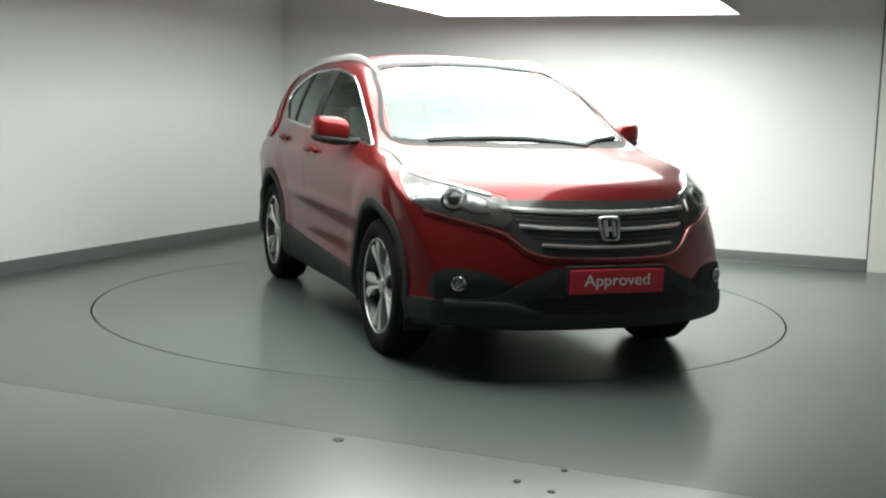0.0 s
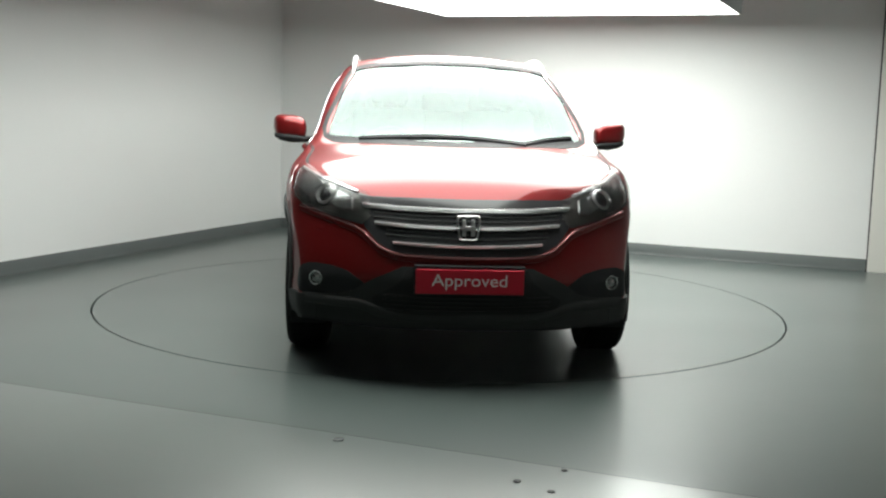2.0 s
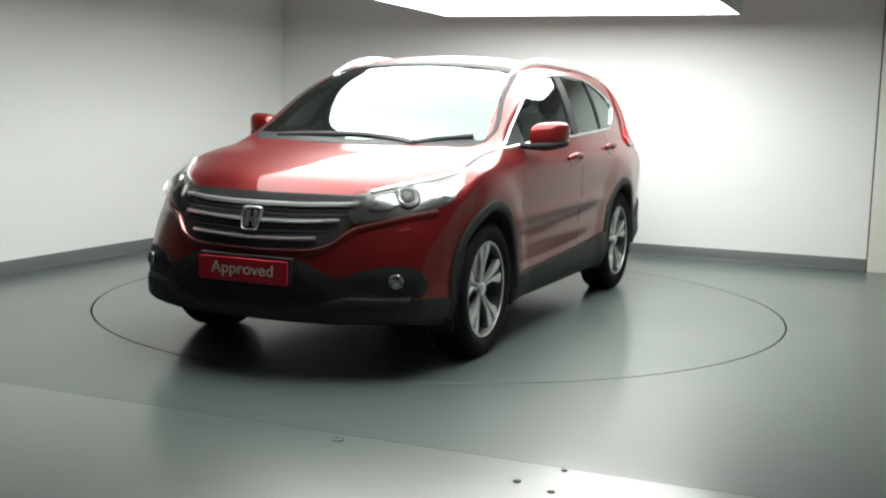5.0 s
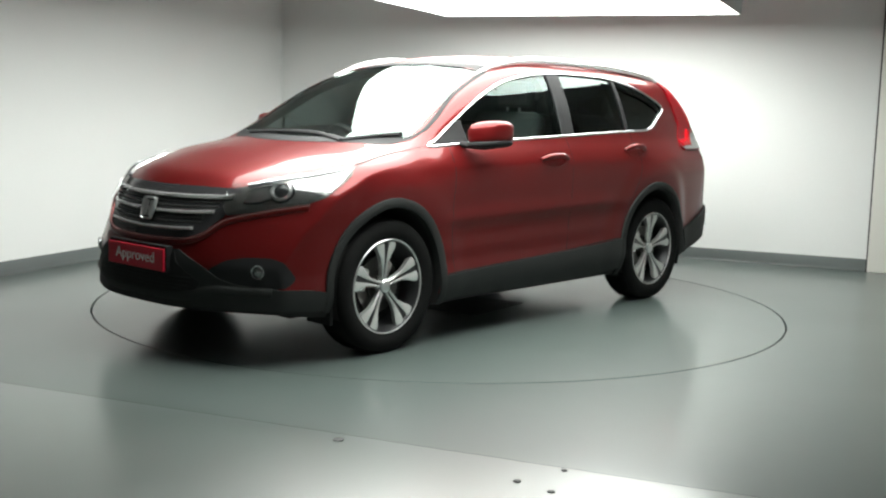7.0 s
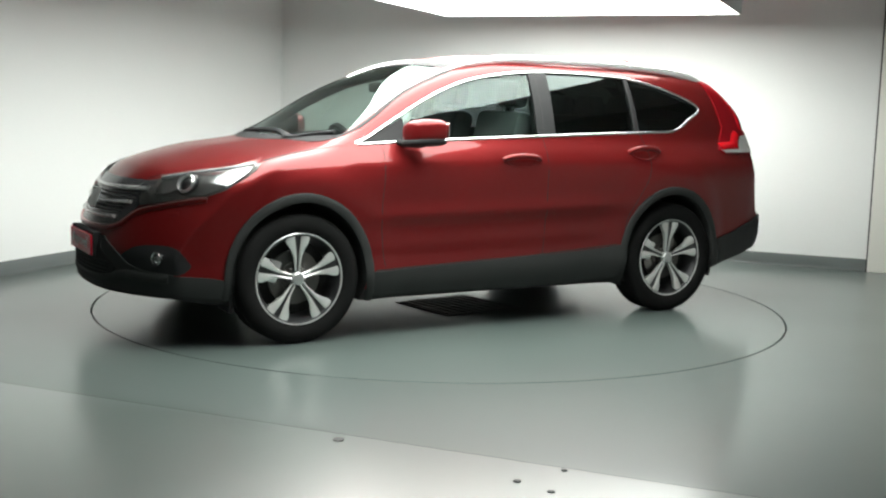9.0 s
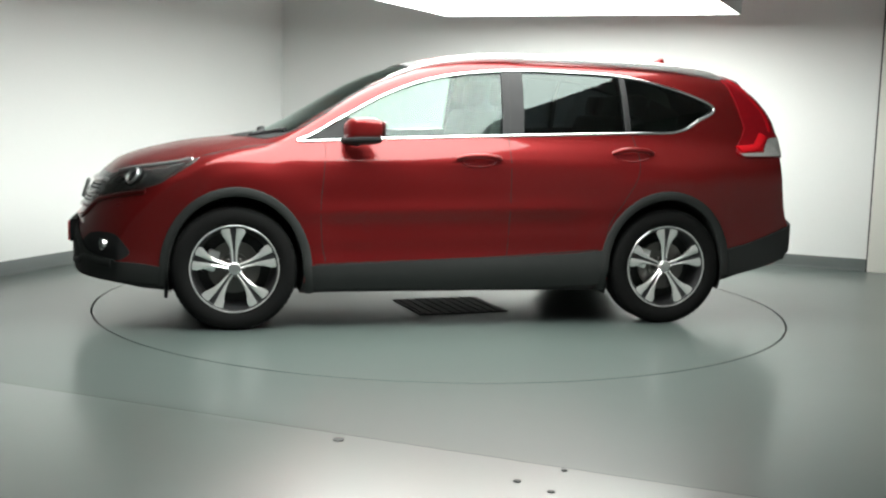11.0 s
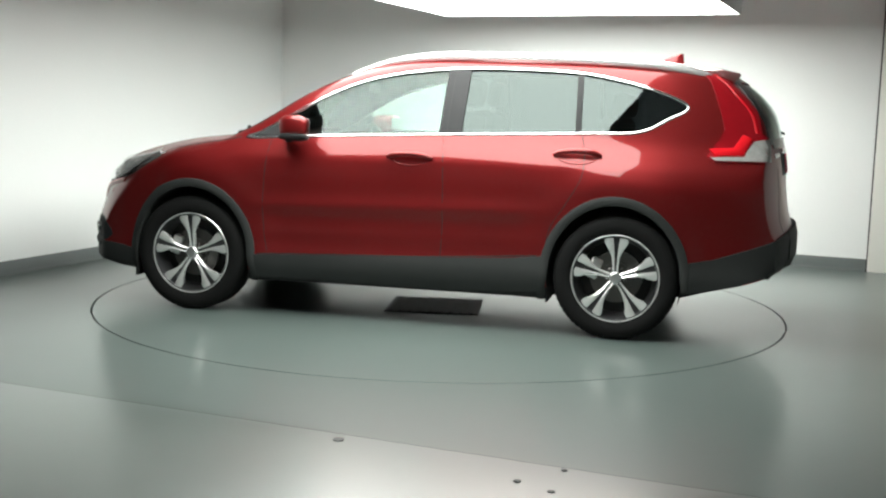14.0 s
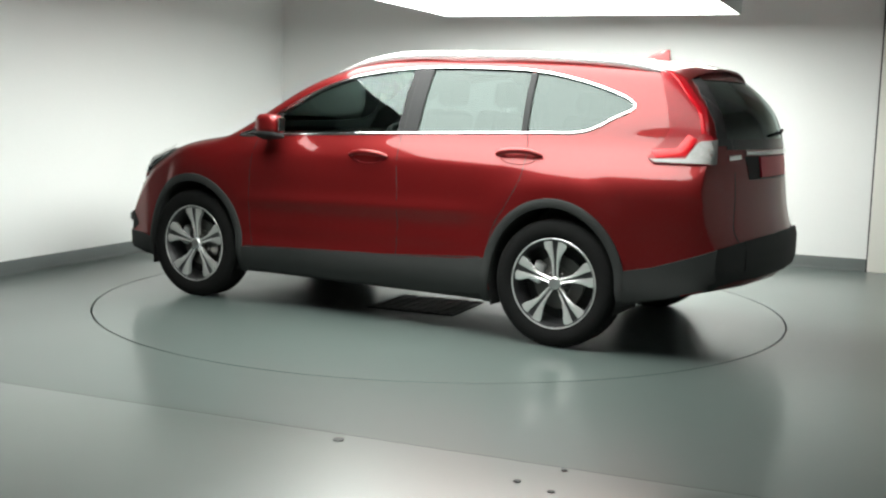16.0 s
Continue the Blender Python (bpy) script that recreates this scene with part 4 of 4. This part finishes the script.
    part("plate_recess", patch([(-3, -0.43, 1.08), (-3, 0.43, 1.08), (-3, 0.40, 0.955), (-3, -0.40, 0.955)], REAR, 0.003, 0.01, 0.04), BLACK, car)
    part("rear_plate", patch([(-3, -0.26, 1.075), (-3, 0.26, 1.075), (-3, 0.26, 0.965), (-3, -0.26, 0.965)], REAR, 0.012, 0.01, 0.06), REDPLATE, car, "plain red plate")
    part("model_letters", strip([(-3, 0.475, 1.078), (-3, 0.59, 1.072)], REAR, 0.024, 0.006), CHROME, car, "plain chrome lettering bar")
    part("rear_wiper", strip([(-3, 0.0, 1.19), (-3, -0.2, 1.20), (-3, -0.36, 1.215)], REAR, 0.016, 0.02), BLACK, car)


def fit_cabin(car):
    part("cabin_floor", box(-1.9, 1.05, -0.50, 0.50, 0.502, 0.53), INTERIOR, car, smooth=False)
    part("dashboard", box(0.62, 1.05, -0.70, 0.70, 0.75, 1.06, None, 0.05), INTERIOR, car, "dark moulded dashboard")
    wheel = ring_on(Vector((0.48, -0.37, 1.0)), Vector((-0.9, 0, 0.43)), 0.185, 0.03, 0.03)
    w = part("steering_wheel", wheel, BLACK, car, "black three-spoke steering wheel")
    part("wheel_boss", disc_on(Vector((0.50, -0.37, 1.0)), Vector((-0.9, 0, 0.43)), 0.06, 0.04, 0.02), BLACK, w)
    part("wheel_spoke", box(0.485, 0.505, -0.54, -0.20, 0.985, 1.015, None, 0.004), BLACK, w)
    for y in (-0.37, 0.37):
        seat = part("front_seat", box(-0.20, 0.32, y - 0.26, y + 0.26, 0.60, 0.76, None, 0.05), SEATCLOTH, car, "charcoal front seat")
        part("backrest", box(-0.09, 0.07, y - 0.25, y + 0.25, 0.0, 0.62, pose(-0.17, 0, 0.68, 0, -14, 0), 0.05), SEATCLOTH, seat)
        part("headrest", box(-0.06, 0.05, y - 0.13, y + 0.13, 0.0, 0.17, pose(-0.35, 0, 1.31, 0, -8, 0), 0.04), SEATCLOTH, seat)
        for dy in (-0.05, 0.05):
            part("headrest_post", tube([(-0.335, y + dy, 1.24), (-0.345, y + dy, 1.35)], 0.007, 8), SATIN, seat)
    bench = part("rear_bench", box(-1.10, -0.62, -0.51, 0.51, 0.60, 0.78, None, 0.05), SEATCLOTH, car, "charcoal rear bench seat")
    part("backrest", box(-0.08, 0.08, -0.51, 0.51, 0.0, 0.58, pose(-1.10, 0, 0.70, 0, -14, 0), 0.05), SEATCLOTH, bench)
    for y in (-0.36, 0, 0.36):
        part("headrest", box(-0.05, 0.05, y - 0.12, y + 0.12, 0.0, 0.15, pose(-1.26, 0, 1.26, 0, -8, 0), 0.04), SEATCLOTH, bench)
    part("interior_mirror", box(0.40, 0.43, -0.12, 0.12, 1.385, 1.445, None, 0.01), BLACK, car)


def build_wheel(car):
    # outer face is at +y
    rim = part("wheel", lathe([(0.250, 0.098), (0.252, 0.090), (0.243, 0.078), (0.236, 0.06), (0.215, -0.05), (0.235, -0.09), (0.22, -0.09), (0.20, -0.05), (0.222, 0.055), (0.232, 0.082), (0.240, 0.096)], 64, "y", closed=True), ALLOYDARK, car, "two-tone five-spoke alloy wheel with black tyre")
    part("tyre", lathe([(0.246, 0.088), (0.262, 0.104), (0.300, 0.112), (0.332, 0.108), (0.348, 0.096), (0.355, 0.075), (0.357, 0.03), (0.357, -0.03), (0.355, -0.075), (0.345, -0.098), (0.30, -0.112), (0.262, -0.104), (0.236, -0.088)], 72, "y", closed=True), RUBBER, rim, "black rubber tyre")
    part("rim_lip", lathe([(0.2535, 0.094), (0.2535, 0.098), (0.250, 0.101), (0.245, 0.099), (0.243, 0.092), (0.244, 0.088), (0.249, 0.092)], 64, "y", closed=True), ALLOY, rim, "bright machined rim edge")
    tread = bmesh.new()
    for k in range(60):
        a = 2 * math.pi * k / 60
        for y0, y1 in ((0.050, 0.076), (0.018, 0.044), (-0.044, -0.018), (-0.076, -0.050)):
            add_box(tread, -0.013, 0.013, y0, y1, 0.345, 0.3585, Matrix.Rotation(a, 4, "Y"))
    tagged(part("tread", tread, RUBBER, rim, smooth=False), kind="stuff")
    part("barrel_back", lathe([(0.225, -0.02), (0.225, -0.012), (0.06, -0.012), (0.06, -0.02)], 48, "y", closed=True), UNDER, rim)
    part("brake_disc", lathe([(0.150, 0.0), (0.150, 0.018), (0.085, 0.018), (0.085, 0.03), (0.03, 0.03), (0.03, 0.0)], 48, "y", closed=True), DISC, rim, "steel brake disc")
    part("brake_caliper", box(-0.06, 0.06, -0.01, 0.04, 0.10, 0.165, pose(0, 0, 0, 0, 70, 0), 0.01), SATIN, rim, "silver brake caliper")
    part("centre_cap", lathe([(0.034, 0.05), (0.034, 0.078), (0.028, 0.084), (0.004, 0.086)], 28, "y"), SATIN, rim, "round hub cap")
    for k in range(5):
        turn = Matrix.Rotation(2 * math.pi * k / 5, 4, "Y")
        # each spoke: two blades that spread towards the rim, and a dark web between them
        for sgn in (1, -1):
            bm = bmesh.new()
            rows = []
            for r, a, b, y in ((0.026, 0.003, 0.017, 0.070), (0.07, 0.005, 0.018, 0.074), (0.12, 0.007, 0.024, 0.080), (0.16, 0.010, 0.040, 0.086), (0.20, 0.015, 0.066, 0.090), (0.243, 0.019, 0.074, 0.091)):
                rows.append([bm.verts.new(turn @ Vector((sgn * t, yy, r))) for t, yy in ((a, y - 0.003), ((a + b) / 2, y + 0.002), (b, y - 0.004), (b - 0.004, y - 0.035), (a, y - 0.03))])
            for p, q in zip(rows, rows[1:]):
                for i in range(5):
                    bm.faces.new((p[i], p[(i + 1) % 5], q[(i + 1) % 5], q[i]))
            bm.faces.new(rows[0])
            bm.faces.new(rows[-1])
            part("spoke", bm, ALLOY, rim, "bright machined spoke blade")
        bm = bmesh.new()
        rows = [[bm.verts.new(turn @ Vector((t, yy, r))) for t, yy in ((-a, y), (a, y), (a, y - 0.03), (-a, y - 0.03))] for r, a, y in ((0.03, 0.005, 0.064), (0.12, 0.009, 0.074), (0.20, 0.018, 0.083), (0.243, 0.022, 0.084))]
        for p, q in zip(rows, rows[1:]):
            for i in range(4):
                bm.faces.new((p[i], p[(i + 1) % 4], q[(i + 1) % 4], q[i]))
        bm.faces.new(rows[0])
        bm.faces.new(rows[-1])
        part("spoke_web", bm, ALLOYDARK, rim, "dark painted web between the blades")
        c = turn @ Matrix.Rotation(math.pi / 5, 4, "Y")
        part("wheel_nut", disc_on(c @ Vector((0, 0.060, 0.055)), Vector((0, 1, 0)), 0.011, 0.02, 0.005, 10), DISC, rim)
    rim.matrix_basis = pose(HUB_X, 0.783, HUB_Z, 0, 2, 0)
    for x, side, spin in ((-HUB_X, 1, 0), (HUB_X, -1, 25), (-HUB_X, -1, 55)):
        copy_thing(rim, pose(x, 0.783 * side, HUB_Z, 0, 0, 0 if side > 0 else 180) @ pose(0, 0, 0, 0, spin, 0))


fit_glass(car, wins)
fit_cladding(car)
fit_front(car)
fit_side(car)
fit_rear(car)
fit_cabin(car)
build_wheel(car)


def floor_marks():
    for x, y, r in ((-0.38, -3.19, 0.022), (0.29, -3.62, 0.014), (0.47, -3.49, 0.012), (0.40, -3.72, 0.014)):
        s = new("floor_bolt", mesh_of("floor_bolt", lathe([(r, 0.0), (r, 0.003), (r * 0.7, 0.005), (r * 0.3, 0.005)], 14, "z"), STEEL))
        s.location = (x, y, 0.0005)
        tagged(s, "small worn steel bolt head set in the floor", "bolt", "bolts in the floor")


floor_marks()


def motions():
    turn = [(0.0, -69.39), (0.5, -73.3), (1.0, -77.9), (1.5, -82.45), (2.0, -86.93), (2.5, -91.35), (3.0, -95.83), (3.5, -100.34), (4.0, -104.85), (5.2, -115.7), (6.5, -127.37), (7.0, -131.87),
            (7.5, -136.36), (8.0, -140.86), (8.5, -145.32), (9.0, -149.74), (10.2, -160.35), (11.5, -171.73), (12.0, -176.08), (12.5, -180.42), (13.0, -184.77), (13.5, -189.1), (14.0, -193.41),
            (14.5, -197.68), (15.0, -201.91), (15.5, -206.12), (16.0, -210.32)]
    walk(car, [(t, pose(0, 0, 0, 0, 0, a) @ pose(0.08, 0.005, 0)) for t, a in turn])
    walk(turntable, [(t, pose(0, 0, 0, 0, 0, a + 180)) for t, a in turn])


motions()
